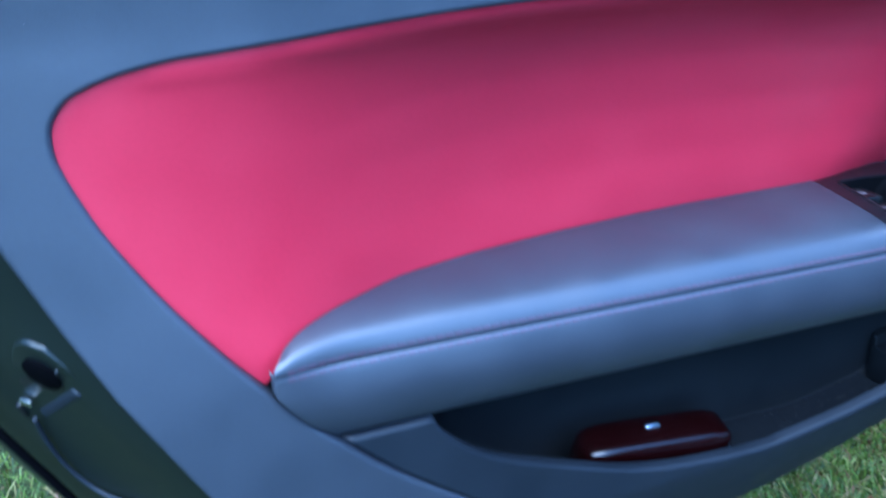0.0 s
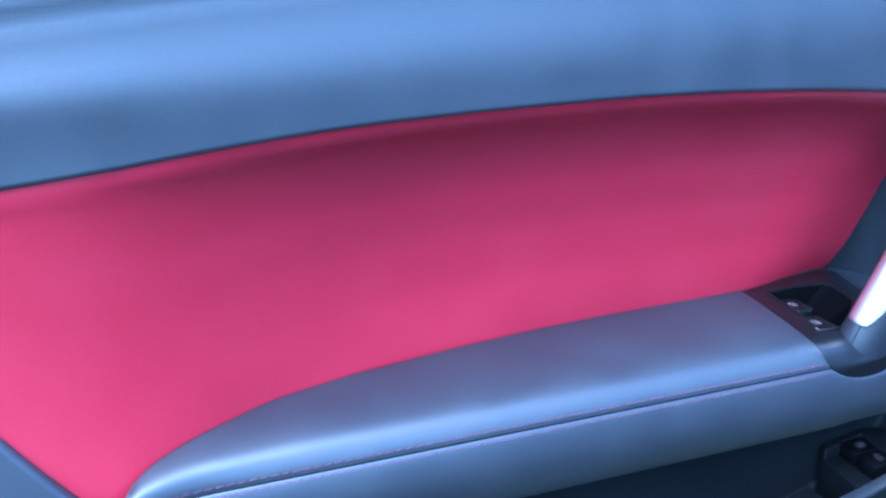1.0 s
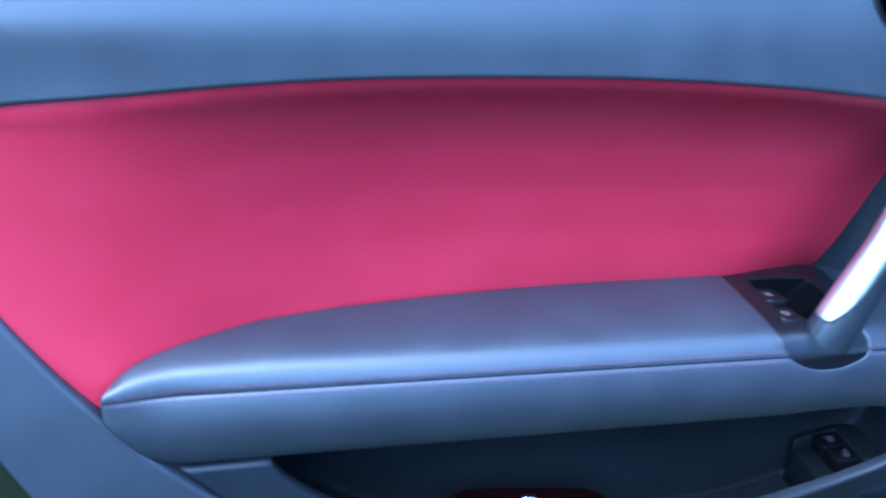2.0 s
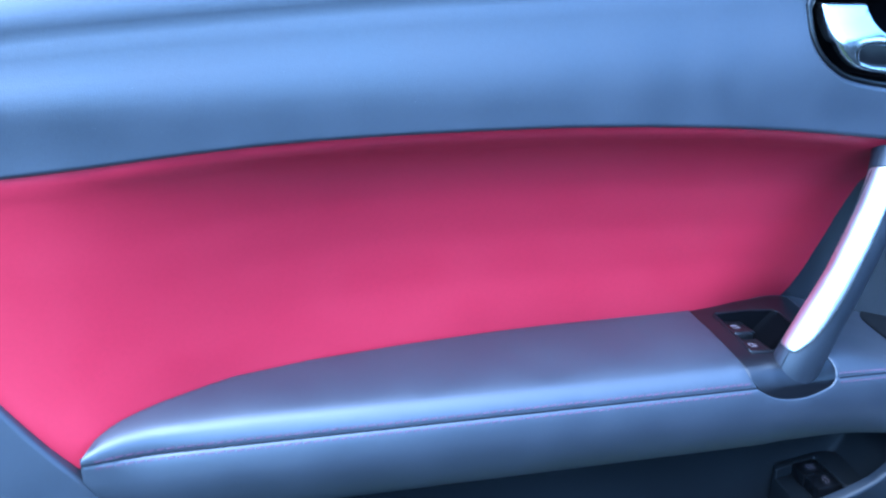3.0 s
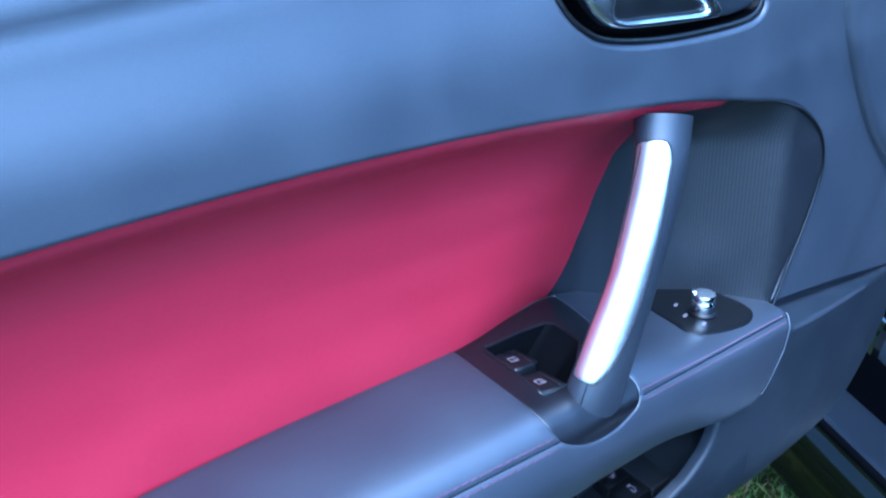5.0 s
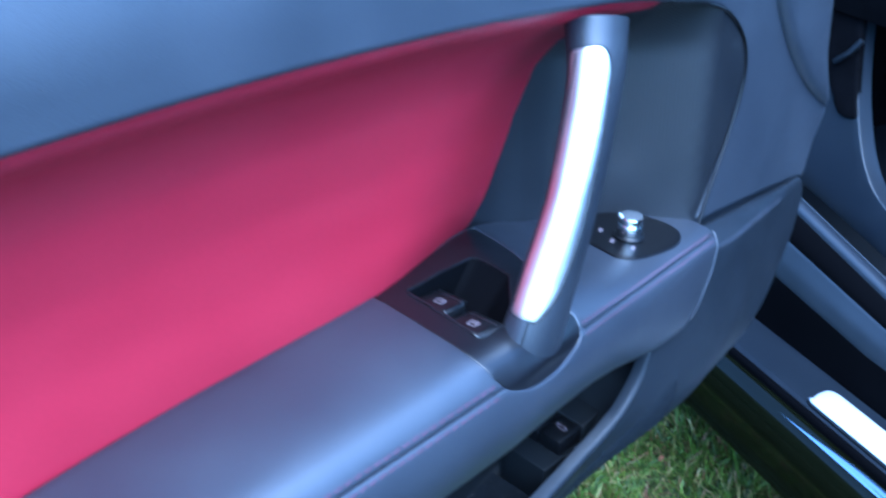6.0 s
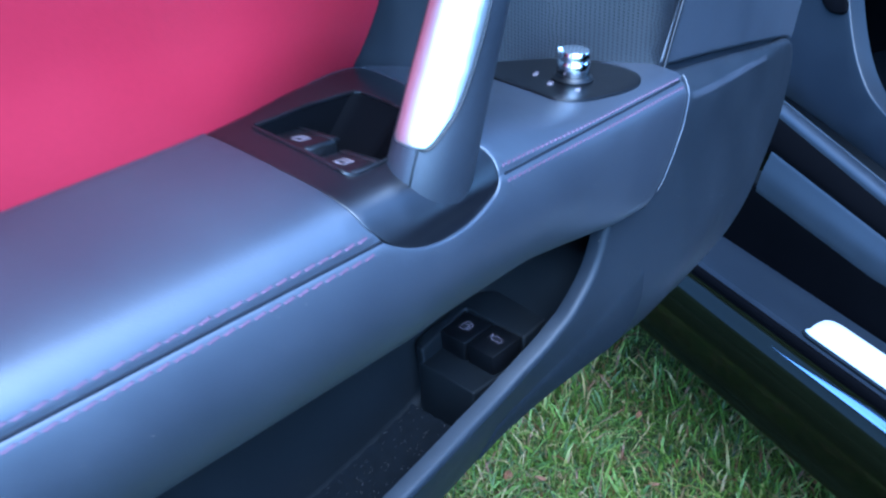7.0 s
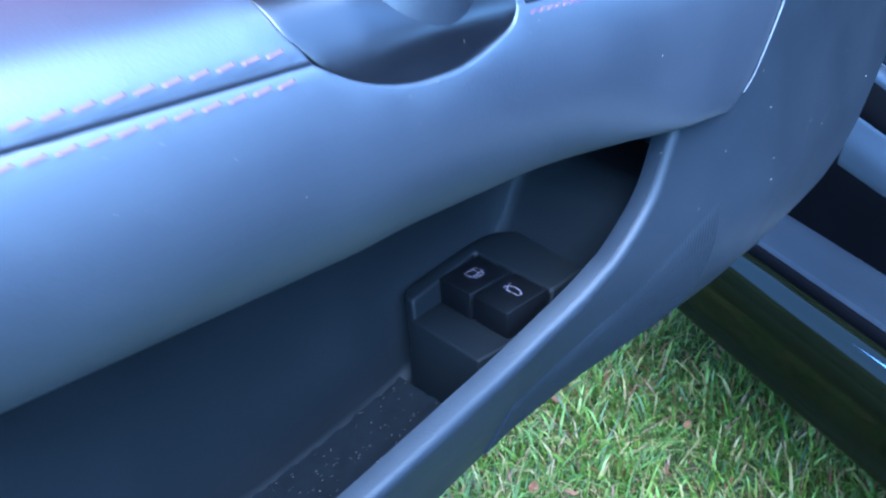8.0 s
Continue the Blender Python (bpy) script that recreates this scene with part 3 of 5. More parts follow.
def red(x, z):
    zt = table(x, RED_TOP[:, 0], RED_TOP[:, 1])
    zb = red_low(x)
    v = min(1.05, max(0.0, (z - zb) / max(zt - zb, 0.01)))
    g = table(v, RED_V, RED_G)
    base = base_y(x) - 0.004 * smooth01((0.74 - z) / 0.18) * smooth01((0.30 - x) / 0.22)
    scoop = 0.062 * smooth01((x + 0.04) / 0.32)
    low = red_foot(x)
    w = (1 - min(1.0, v)) ** 4
    end = table(z, RED_RIGHT[:, 1], RED_RIGHT[:, 0])
    turn = 0.012 * smooth01((x - end + 0.100) / 0.115) * min(1.0, g * 1.2)
    rim = 0.0016 * math.exp(-((v - 0.968) / 0.016) ** 2) * smooth01((x + 0.03) / 0.06)
    # sunk a little behind the surround
    near = float(np.min(np.hypot(RED_EDGE[:, 0] - x, RED_EDGE[:, 1] - z)))
    tuck = 0.0038 * smooth01(near / 0.012) + 0.0034 * (1 - smooth01(near / 0.012))
    return Vector((x, base + scoop * g * (1 - w) + low * w + turn + tuck - rim, z))


sheet("insert_panel", joined(RED_LEFT, RED_BOTTOM, RED_RIGHT, RED_TOP[::-1]), [], red, RED, door, 0.007, 0.0004, 0.010, "smooth red leather insert", fair=0.006)

# speaker grille
grille_outline = joined([(x - 0.014 * min(1, (0.785 - z) / 0.01), z) for x, z in RED_RIGHT], GRILLE_RIM, [(0.757, 0.608), (0.70, 0.605), (0.64, 0.605), (0.576, 0.615)])
sheet("speaker_grille", grille_outline, [], lambda x, z: Vector((x, grille_y(x, z) + 0.002, z)), GRILLE, door, 0.008, 0.0008, 0.012, "dark perforated speaker grille")
side = [(x - 0.0135 * min(1, (0.785 - z) / 0.01), x - 0.008, z) for x, z in RED_RIGHT[:-3]]
side_verts = [q for x, xr, z in side for q in ((x, grille_y(x, z) + 0.0045, z), (x + 0.001, max(grille_y(x, z) + 0.0045, red(xr, z).y + 0.006), z))]
finish("grille_return", side_verts, [(2 * i, 2 * i + 1, 2 * i + 3, 2 * i + 2) for i in range(len(side) - 1)], LOWER, door)
tube("grille_rim", [(x, grille_y(x, z) * 0.35 + trim_y(x, z) * 0.65 - 0.001, z) for x, z in GRILLE_RIM[4:]], 0.0011, BLACK, door, 8)

# armrest, with an opening for the switch panel
panel_line = joined(spline([(0.5045, 0.001), (0.5055, 0.05), (0.509, 0.085), (0.513, SEAM_S - 0.003)]), spline([(0.513, SEAM_S - 0.003), (0.518, SEAM_S + 0.003), (0.528, SEAM_S + 0.0085), (0.543, SEAM_S + 0.0122), (0.558, SEAM_S + 0.0122), (0.572, SEAM_S + 0.0088),
                     (0.582, SEAM_S + 0.004), (0.586, SEAM_S - 0.006), (0.582, SEAM_S - 0.018)]), spline([(0.582, SEAM_S - 0.018), (0.592, 0.06), (0.606, 0.03), (0.612, 0.001)]))
left_side = [(arm_left(s), s) for s in np.linspace(0, END_S, 40)]
right_side = [(arm_right(s), s) for s in np.linspace(END_S, 0, 40)]
arm_outline = joined(left_side, right_side)
seam_lines = [[(x, SEAM_S + d) for x in np.arange(0.054, 0.753, 0.004)] for d in (-0.0045, -0.0022, -0.0011, 0, 0.0011, 0.0022, 0.0045)]
arm = sheet("armrest", arm_outline, [panel_line], armrest, LEATHER, door, 0.007, 0.0012, 0.006, "charcoal leather armrest with a double-stitched seam", lines=seam_lines)


def stitches(name, x0, x1, offset, parent, pitch):
    verts, faces = [], []
    for x in np.arange(x0, x1, pitch):
        a, b = armrest(x, SEAM_S + offset + 0.0004), armrest(x + pitch * (0.84 if pitch > 0.005 else 0.70), SEAM_S + offset - 0.0004)
        n = (armrest(x, SEAM_S + offset + 1e-3) - armrest(x, SEAM_S + offset - 1e-3)).cross(armrest(x + 1e-3, SEAM_S + offset) - armrest(x - 1e-3, SEAM_S + offset)).normalized()
        d = (b - a).normalized()
        w = d.cross(n).normalized() * 0.00042
        e, f = a.lerp(b, 0.18), a.lerp(b, 0.82)
        k = len(verts)
        verts += [a - w - n * 0.0002, a + w - n * 0.0002, e + w + n * 0.0005, e - w + n * 0.0005, f + w + n * 0.0005, f - w + n * 0.0005, b + w - n * 0.0002, b - w - n * 0.0002]
        faces += [(k, k + 1, k + 2, k + 3), (k + 3, k + 2, k + 4, k + 5), (k + 5, k + 4, k + 6, k + 7)]
    ob = finish(name, verts, faces, THREAD, parent, "dull red thread", False)
    tagged(ob, kind="stuff")


def seam_floor(x):
    return armrest(x, SEAM_S) + Vector((0, -0.0002, 0.0002))


for off in (-0.0033, 0.0033):
    stitches("stitching", 0.060, 0.508, off, arm, 0.0060)
    stitches("stitching", 0.589, 0.751, off, arm, 0.0037)
tube("seam_cord", [seam_floor(x) for x in np.linspace(0.0525, 0.5140, 78)], 0.0007, SEAM, arm, 6)
tube("seam_cord", [seam_floor(x) for x in np.arange(0.589, 0.753, 0.006)], 0.0006, SEAM, arm, 6)


# switch panel, swelling round the foot of the handle
def panel(x, s):
    p = armrest(x, s, 0.0)
    d = s - SEAM_S
    near = math.exp(-((x - 0.552) / 0.026) ** 2)
    # a shallow swelling of the shoulder round the foot of the handle
    bulge = near * math.exp(-((d + 0.001) / 0.007) ** 2)
    return p + Vector((0, -0.0016 * bulge + 0.0014 * smooth01(d / 0.010), -0.0006))


def arm_s(x, y):
    """How far along its cross-section the armrest reaches y."""
    lo, hi = 0.0, SEAM_S
    for _ in range(24):
        mid = (lo + hi) / 2
        lo, hi = (mid, hi) if armrest(x, mid).y > y else (lo, mid)
    return lo


well = [(x, arm_s(x, y)) for x, y in ((0.5225, 0.5315), (0.576, 0.5330), (0.5795, 0.530), (0.580, 0.505), (0.566, 0.492), (0.548, 0.4745), (0.5235, 0.4735), (0.5215, 0.476), (0.5210, 0.530))]
switch_panel = sheet("switch_panel", panel_line, [joined(well)], panel, GLOSS, door, 0.003, 0.0006, 0.006, "black switch panel")


tube("well_edge", [panel(u, v) + Vector((0, 0, 0.0003)) for u, v in resample(joined(well), 0.003)], 0.0009, GLOSS, switch_panel, 6)


def build_well():
    """The recess of the switches: steep at the back, sloping up towards the handle."""
    loop = resample(joined(well), 0.003)
    top = [panel(u, v) for u, v in loop]
    low = [Vector((0.5225 + (p.x - 0.5225) * 0.60, p.y - 0.004 * smooth01((p.y - 0.5) / 0.03), p.z - 0.0165)) for p in top]
    k = len(loop)
    verts = top + low + [sum(low, Vector()) / k]
    faces = [(i, (i + 1) % k, k + (i + 1) % k, k + i) for i in range(k)] + [(k + i, k + (i + 1) % k, 2 * k) for i in range(k)]
    finish("switch_well", verts, faces, WELL, switch_panel)


build_well()
for sx, sy in ((0.5325, 0.5150), (0.5315, 0.4880)):
    c = panel(sx, arm_s(sx, sy))
    sw = block("window_switch", pose(c.x, c.y, c.z - 0.0150, -3, 5, 0), (0.0185, 0.0252, 0.0115), SWITCH, switch_panel, 0.0020, 3, "window switch with a pale symbol", 0.94)
    block("finger_edge", pose(c.x + 0.0085, c.y, c.z - 0.0062, -3, 22, 0), (0.0050, 0.0215, 0.0024), SWITCH, sw, 0.0009, 2)
    ic = Matrix.Translation((c.x - 0.0003, c.y, c.z - 0.0031)) @ pose(0, 0, 0, -3, 5, 0)
    verts, faces = [], []
    for (x0, y0, x1, y1) in ((-0.0030, -0.0028, -0.0023, 0.0028), (0.0023, -0.0028, 0.0030, 0.0020), (-0.0030, -0.0028, 0.0030, -0.0021), (-0.0030, 0.0021, 0.0023, 0.0028), (0.0004, -0.0022, 0.0010, 0.0022)):
        k = len(verts)
        verts += [ic @ Vector(q) for q in ((x0, y0, 0), (x1, y0, 0), (x1, y1, 0), (x0, y1, 0), (x0, y0, -0.0004), (x1, y0, -0.0004), (x1, y1, -0.0004), (x0, y1, -0.0004))]
        faces += [(k, k + 1, k + 2, k + 3), (k, k + 4, k + 5, k + 1), (k + 1, k + 5, k + 6, k + 2), (k + 2, k + 6, k + 7, k + 3), (k + 3, k + 7, k + 4, k)]
    finish("symbol", verts, faces, FAINT, sw, smooth=False)

# pull handle
H_PATH = spline([(0.551, 0.470, 0.610), (0.556, 0.4660, 0.632), (0.567, 0.4649, 0.662), (0.5835, 0.4648, 0.702), (0.6016, 0.4700, 0.745), (0.6118, 0.4752, 0.767), (0.6165, 0.4795, 0.779), (0.6195, 0.4825, 0.7885)], 6)
H_S = np.concatenate([[0], np.cumsum(np.linalg.norm(np.diff(H_PATH, axis=0), axis=1))])
H_LEN = float(H_S[-1])


def handle(a, s, grow=0.0):
    """A point of the handle's skin at the angle a round it and s along it."""
    c = Vector([table(s, H_S, H_PATH[:, i]) for i in range(3)])
    d = (Vector([table(s + 0.004, H_S, H_PATH[:, i]) for i in range(3)]) - Vector([table(s - 0.004, H_S, H_PATH[:, i]) for i in range(3)])).normalized()
    side = d.cross(Vector((0.15, -1, 0.1))).normalized()
    out = side.cross(d).normalized()
    k = s / H_LEN
    w = table(k, (0, 0.12, 0.25, 0.5, 0.75, 0.92, 1.0), (0.0215, 0.0203, 0.0188, 0.0171, 0.0166, 0.0178, 0.0185)) + grow
    t = table(k, (0, 0.15, 0.5, 0.8, 1.0), (0.0175, 0.0155, 0.0132, 0.0140, 0.0165)) + grow
    return c + side * math.cos(a) * w + out * math.sin(a) * t


def build_handle():
    n, m = 40, 32
    verts = [handle(2 * math.pi * k / m, H_LEN * i / n) for i in range(n + 1) for k in range(m)]
    faces = [(i * m + k, i * m + (k + 1) % m, (i + 1) * m + (k + 1) % m, (i + 1) * m + k) for i in range(n) for k in range(m)]
    faces += [tuple(range(m))[::-1], tuple(range(n * m, n * m + m))]
    grip = finish("pull_handle", verts, faces, HANDLE, door, "curved grab handle with a satin silver inlay")
    r = 0.016
    a0, a1, s0, s1 = 1.90, 3.62, 0.033, H_LEN - 0.018
    e = a0 * r
    line = joined(spline([(e + 0.003, s1 - 0.010), (e + 0.001, s0 + 0.100), (e, s0 + 0.060), (e + 0.001, s0 + 0.035), (e + 0.0036, s0 + 0.017), (e + 0.0085, s0 + 0.004)]),
                  spline([(e + 0.0085, s0 + 0.004), (e + 0.011, s0 + 0.0008), (e + 0.014, s0)]), [(a1 * r, s0), (a1 * r, s1 - 0.004)],
                  spline([(a1 * r, s1 - 0.004), (a1 * r - 0.003, s1), (e + 0.010, s1 + 0.001), (e + 0.0055, s1 - 0.002), (e + 0.003, s1 - 0.010)]))
    sheet("silver_inlay", line, [], lambda u, v: handle(u / r, v, 0.0008), SILVER, grip, 0.004, 0.0012, 0.003, "satin silver inlay")
    edge = [q for q in line if q[0] < a1 * r - 0.004]
    tube("inlay_gap", [handle(u / r - 0.03, v, 0.0002) for u, v in edge], 0.0005, BLACK, grip, 6)
    tube("joint_line", [handle(2.80, s, 0.0) for s in np.linspace(0.010, s0, 10)], 0.00045, BLACK, grip, 6)
    tube("joint_line", [handle(3.05, s, -0.0002) for s in np.linspace(s1, H_LEN - 0.008, 8)], 0.0006, BLACK, grip, 6)
    return grip


build_handle()

# mirror control
pod_line = joined(spline([(0.668, 0.497), (0.6685, 0.490), (0.678, 0.4815), (0.700, 0.4765), (0.718, 0.4768), (0.731, 0.484), (0.7355, 0.495), (0.7345, 0.512), (0.728, 0.5310), (0.713, 0.5490), (0.695, 0.5630)], 4), spline([(0.695, 0.5630), (0.690, 0.5640), (0.6860, 0.5605), (0.6735, 0.543), (0.669, 0.505), (0.668, 0.497)], 4))


def arm_top(x, y):
    """Height of the armrest's top at (x, y)."""
    lo, hi = 0.0, SEAM_S
    for _ in range(24):
        mid = (lo + hi) / 2
        if armrest(x, mid).y > y:
            lo = mid
        else:
            hi = mid
    return armrest(x, lo).z


mirror_pod = sheet("mirror_control", pod_line, [], lambda x, y: Vector((x, y, arm_top(x, y) + 0.0010)), POD, door, 0.005, 0.0009, 0.004, "black mirror control with a chrome knob")
kz = arm_top(0.699, 0.506) + 0.0012
knob = lathe("knob", pose(0.699, 0.504, kz, 3, 2, 0), [(0.0108, 0.0), (0.0108, 0.0010), (0.0092, 0.0016), (0.0086, 0.003)], BLACK, mirror_pod, 32, "chrome adjusting knob")
lathe("knob_ring", pose(0.699, 0.504, kz, 3, 2, 0), [(0.0076, 0.0025), (0.0081, 0.0034), (0.0081, 0.0090), (0.0077, 0.0097)], CHROME, knob, 72, "ribbed chrome ring", 0.03)
lathe("knob_cap", pose(0.699, 0.504, kz, 3, 2, 0), [(0.0072, 0.0097), (0.0072, 0.0103), (0.0079, 0.0108), (0.0080, 0.0142), (0.0074, 0.0152), (0.003, 0.0155)], CHROME, knob, 36)
block("pointer", pose(0.6945, 0.509, kz + 0.0140, 3, 2, 45), (0.0040, 0.0030, 0.0032), CHROME, knob, 0.0007, 2)
for mx, my in ((0.6915, 0.5220), (0.6845, 0.5070), (0.6865, 0.4915)):
    z = arm_top(mx, my) + 0.0009
    block("symbol", pose(mx, my, z, 0, 0, 25), (0.0050, 0.0026, 0.0005), FAINT, mirror_pod, 0.0002, 1)

# pocket panel
LEFT_FOOT = [tuple(q) for q in FRAME_LINE if q[1] < 0.5651]
white_high = [tuple(q) for q in WHITE_LINE if q[1] > 0.5545]
pocket_outline = joined([(0.093, 0.565), (0.152, 0.566)], POCKET_RIM[:-1], [(0.6915, 0.555), (0.7200, 0.5520)], white_high[::-1], KICK_TOP[::-1], spline(BOTTOM, 3)[::-1], LEFT_FOOT[::-1])


def lower(x, z):
    y = 0.455 + 0.018 * smooth01((x - 0.14) / 0.14)
    y += 0.028 * min(1.3, max(0.0, (bottom_z(x) + 0.076 - z) / 0.076)) ** 1.3
    return Vector((x, y, z))


# kick panel in front of the pocket
kick_y = eased((0.585, 0.70, 0.757, 0.80, 0.86, 0.97), (0.474, 0.469, 0.466, 0.472, 0.484, 0.505), 0.012)


def kick(x, z):
    y = kick_y(x)
    y += 0.028 * min(1.3, max(0.0, (bottom_z(x) + 0.06 - z) / 0.06)) ** 2 * smooth01((0.90 - x) / 0.16)
    top = table(x, KICK_TOP[::-1, 0], KICK_TOP[::-1, 1])
    edge = table(x, (0.75, 0.96), (0.012, 0.004))
    # above the stitched fold the panel slopes back to the door trim
    t = (z - (top - edge)) / edge
    y += max(0.0, trim_y(x, top) - 0.003 - kick_y(x)) * min(1.1, 0.5 * (t + math.sqrt(t * t + 0.05))) * smooth01((x - 0.735) / 0.02)
    return Vector((x, y, z))


def front_face(x, z):
    return lower(x, z).lerp(kick(x, z), smooth01((x - 0.62) / 0.12))


FOLD_LINES = [[(x, table(x, KICK_TOP[::-1, 0], KICK_TOP[::-1, 1]) - table(x, (0.75, 0.96), (0.012, 0.004)) + d) for x in np.arange(0.752, 0.945, 0.005)] for d in (-0.004, -0.0015, 0.0, 0.0015, 0.004)]
kick_panel = sheet("pocket_panel", pocket_outline, [], front_face, LOWER, door, 0.007, 0.0038, 0.006, "charcoal moulded lower panel with a stitched fold", lines=FOLD_LINES, fair=0.003)
gap = [Vector((x, trim_y(x, z) + d, z + h)) for x, z in KICK_TOP for d, h in ((0.0045, 0.005), (0.0035, -0.010))]
finish("joint_lining", gap, [(2 * i, 2 * i + 1, 2 * i + 3, 2 * i + 2) for i in range(len(KICK_TOP) - 1)], LOWER, door)
edge_s = np.linspace(SEAM_S - 0.006, LIP_S - 0.004, 30)
tube("edge_bead", [armrest(arm_right(s), s, 0.0) + Vector((0.0006, -0.0003, 0.0001)) for s in edge_s], [0.00065 - 0.00045 * (i / 29) ** 2 for i in range(30)], BEAD, kick_panel, 8, "pale piping along the armrest end")


def ribs():
    verts, faces = [], []
    for i in range(62):
        x = 0.614 + 0.0017 * i
        za = table(x, (0.606, 0.632, 0.665, 0.704, 0.718), (0.452, 0.462, 0.480, 0.504, 0.512))
        zb = bottom_z(x) + 0.0055
        j = len(verts)
        for k in range(11):
            c = front_face(x + 0.005 * (1 - k / 10), za + (zb - za) * k / 10)
            n = 0.0012 * smooth01(k / 2.0)
            verts += [c + Vector((-0.0005, 0.0002, 0)), c + Vector((-0.00035, -n, 0)), c + Vector((0.00035, -n, 0)), c + Vector((0.0005, 0.0002, 0))]
        for k in range(10):
            q = j + 4 * k
            faces += [(q + m, q + m + 1, q + m + 5, q + m + 4) for m in range(3)]
    ob = finish("ribbing", verts, faces, LOWER, kick_panel, "fine moulded ribs", False)
    tagged(ob, kind="stuff")


ribs()


def fold_stitches():
    verts, faces = [], []
    for i in range(52):
        x = 0.7605 + 0.125 * i / 51
        z = table(x, KICK_TOP[::-1, 0], KICK_TOP[::-1, 1]) - table(x, (0.75, 0.96), (0.0125, 0.0045))
        a, b = kick(x + 0.0012, z + 0.0014) + Vector((0, -0.0007, 0.0002)), kick(x, z - 0.0014) + Vector((0, -0.0007, 0.0002))
        w = Vector((0.0003, 0, 0))
        j = len(verts)
        verts += [a - w, a + w, b + w, b - w]
        faces += [(j, j + 1, j + 2, j + 3)]
    ob = finish("stitching", verts, faces, TICKS, kick_panel, "grey thread", False)
    tagged(ob, kind="stuff")


fold_stitches()


# inside of the map pocket
def rim_z(x):
    return table(x, POCKET_RIM[:, 0], POCKET_RIM[:, 1])


def pocket_floor(x):
    return max(0.420, rim_z(min(max(x, 0.152), 0.69)) - 0.045 + 0.013 * smooth01((x - 0.612) / 0.03))


def build_pocket():
    xs = np.linspace(0.140, 0.735, 62)
    rows = []
    for x in xs:
        f = pocket_floor(x)
        f = min(f, 0.548)
        top = min(f + 0.030, rim_z(min(max(x, 0.152), 0.69)) - 0.013)
        front = max(0.4775, front_face(x, f).y + 0.006)
        back = 0.548 - 0.05 * smooth01((0.20 - x) / 0.08)
        rows.append([(0.474, 0.5685), (back - 0.02, 0.572), (back - 0.004, 0.562), (back, 0.545), (back, f + 0.006), (back - 0.002, f + 0.002), (back - 0.006, f), (front + 0.0125, f), (front + 0.004, f + 0.004), (max(0.479, front_face(x, f + 0.012).y + 0.006), f + 0.012), (max(0.4785, front_face(x, top).y + 0.005), top)])
    n = len(rows[0])
    verts = [(x, y, z) for x, r in zip(xs, rows) for y, z in r]
    faces = [(i * n + k, i * n + k + 1, (i + 1) * n + k + 1, (i + 1) * n + k) for i in range(len(xs) - 1) for k in range(n - 1)]
    faces += [tuple(range(n)), tuple(range((len(xs) - 1) * n, len(xs) * n))[::-1]]
    pocket = finish("map_pocket", verts, faces, POCKET, door, "deep map pocket with its shade put into the dark colour")
    verts, faces = [], []
    us = np.linspace(0.29, 0.612, 90)
    for x in us:
        for y in np.linspace(max(0.482, front_face(x, pocket_floor(x)).y + 0.010), 0.5475, 18):
            verts.append((x, y, pocket_floor(x) + 0.003 + 0.0016 * noise.noise(Vector((x * 260, y * 260, 0)))))
    m = 18
    faces = [(i * m + k, i * m + k + 1, (i + 1) * m + k + 1, (i + 1) * m + k) for i in range(len(us) - 1) for k in range(m - 1)]
    finish("felt_lining", verts, faces, CARPET, pocket, "black felt lining with lint")
    rng = np.random.default_rng(9)
    verts, faces = [], []
    for i in range(140):
        x, y = rng.uniform(0.50, 0.612), rng.uniform(0.515, 0.545)
        z = pocket_floor(x) + 0.0046
        r = rng.uniform(0.00012, 0.00034)
        k = len(verts)
        verts += [(x - r, y, z), (x, y - r, z), (x + r, y, z), (x, y + r, z), (x, y, z + r)]
        faces += [(k, k + 1, k + 4), (k + 1, k + 2, k + 4), (k + 2, k + 3, k + 4), (k + 3, k, k + 4)]
    ob = finish("lint", verts, faces, LINT, pocket, smooth=False)
    tagged(ob, kind="stuff")
    return pocket


pocket = build_pocket()


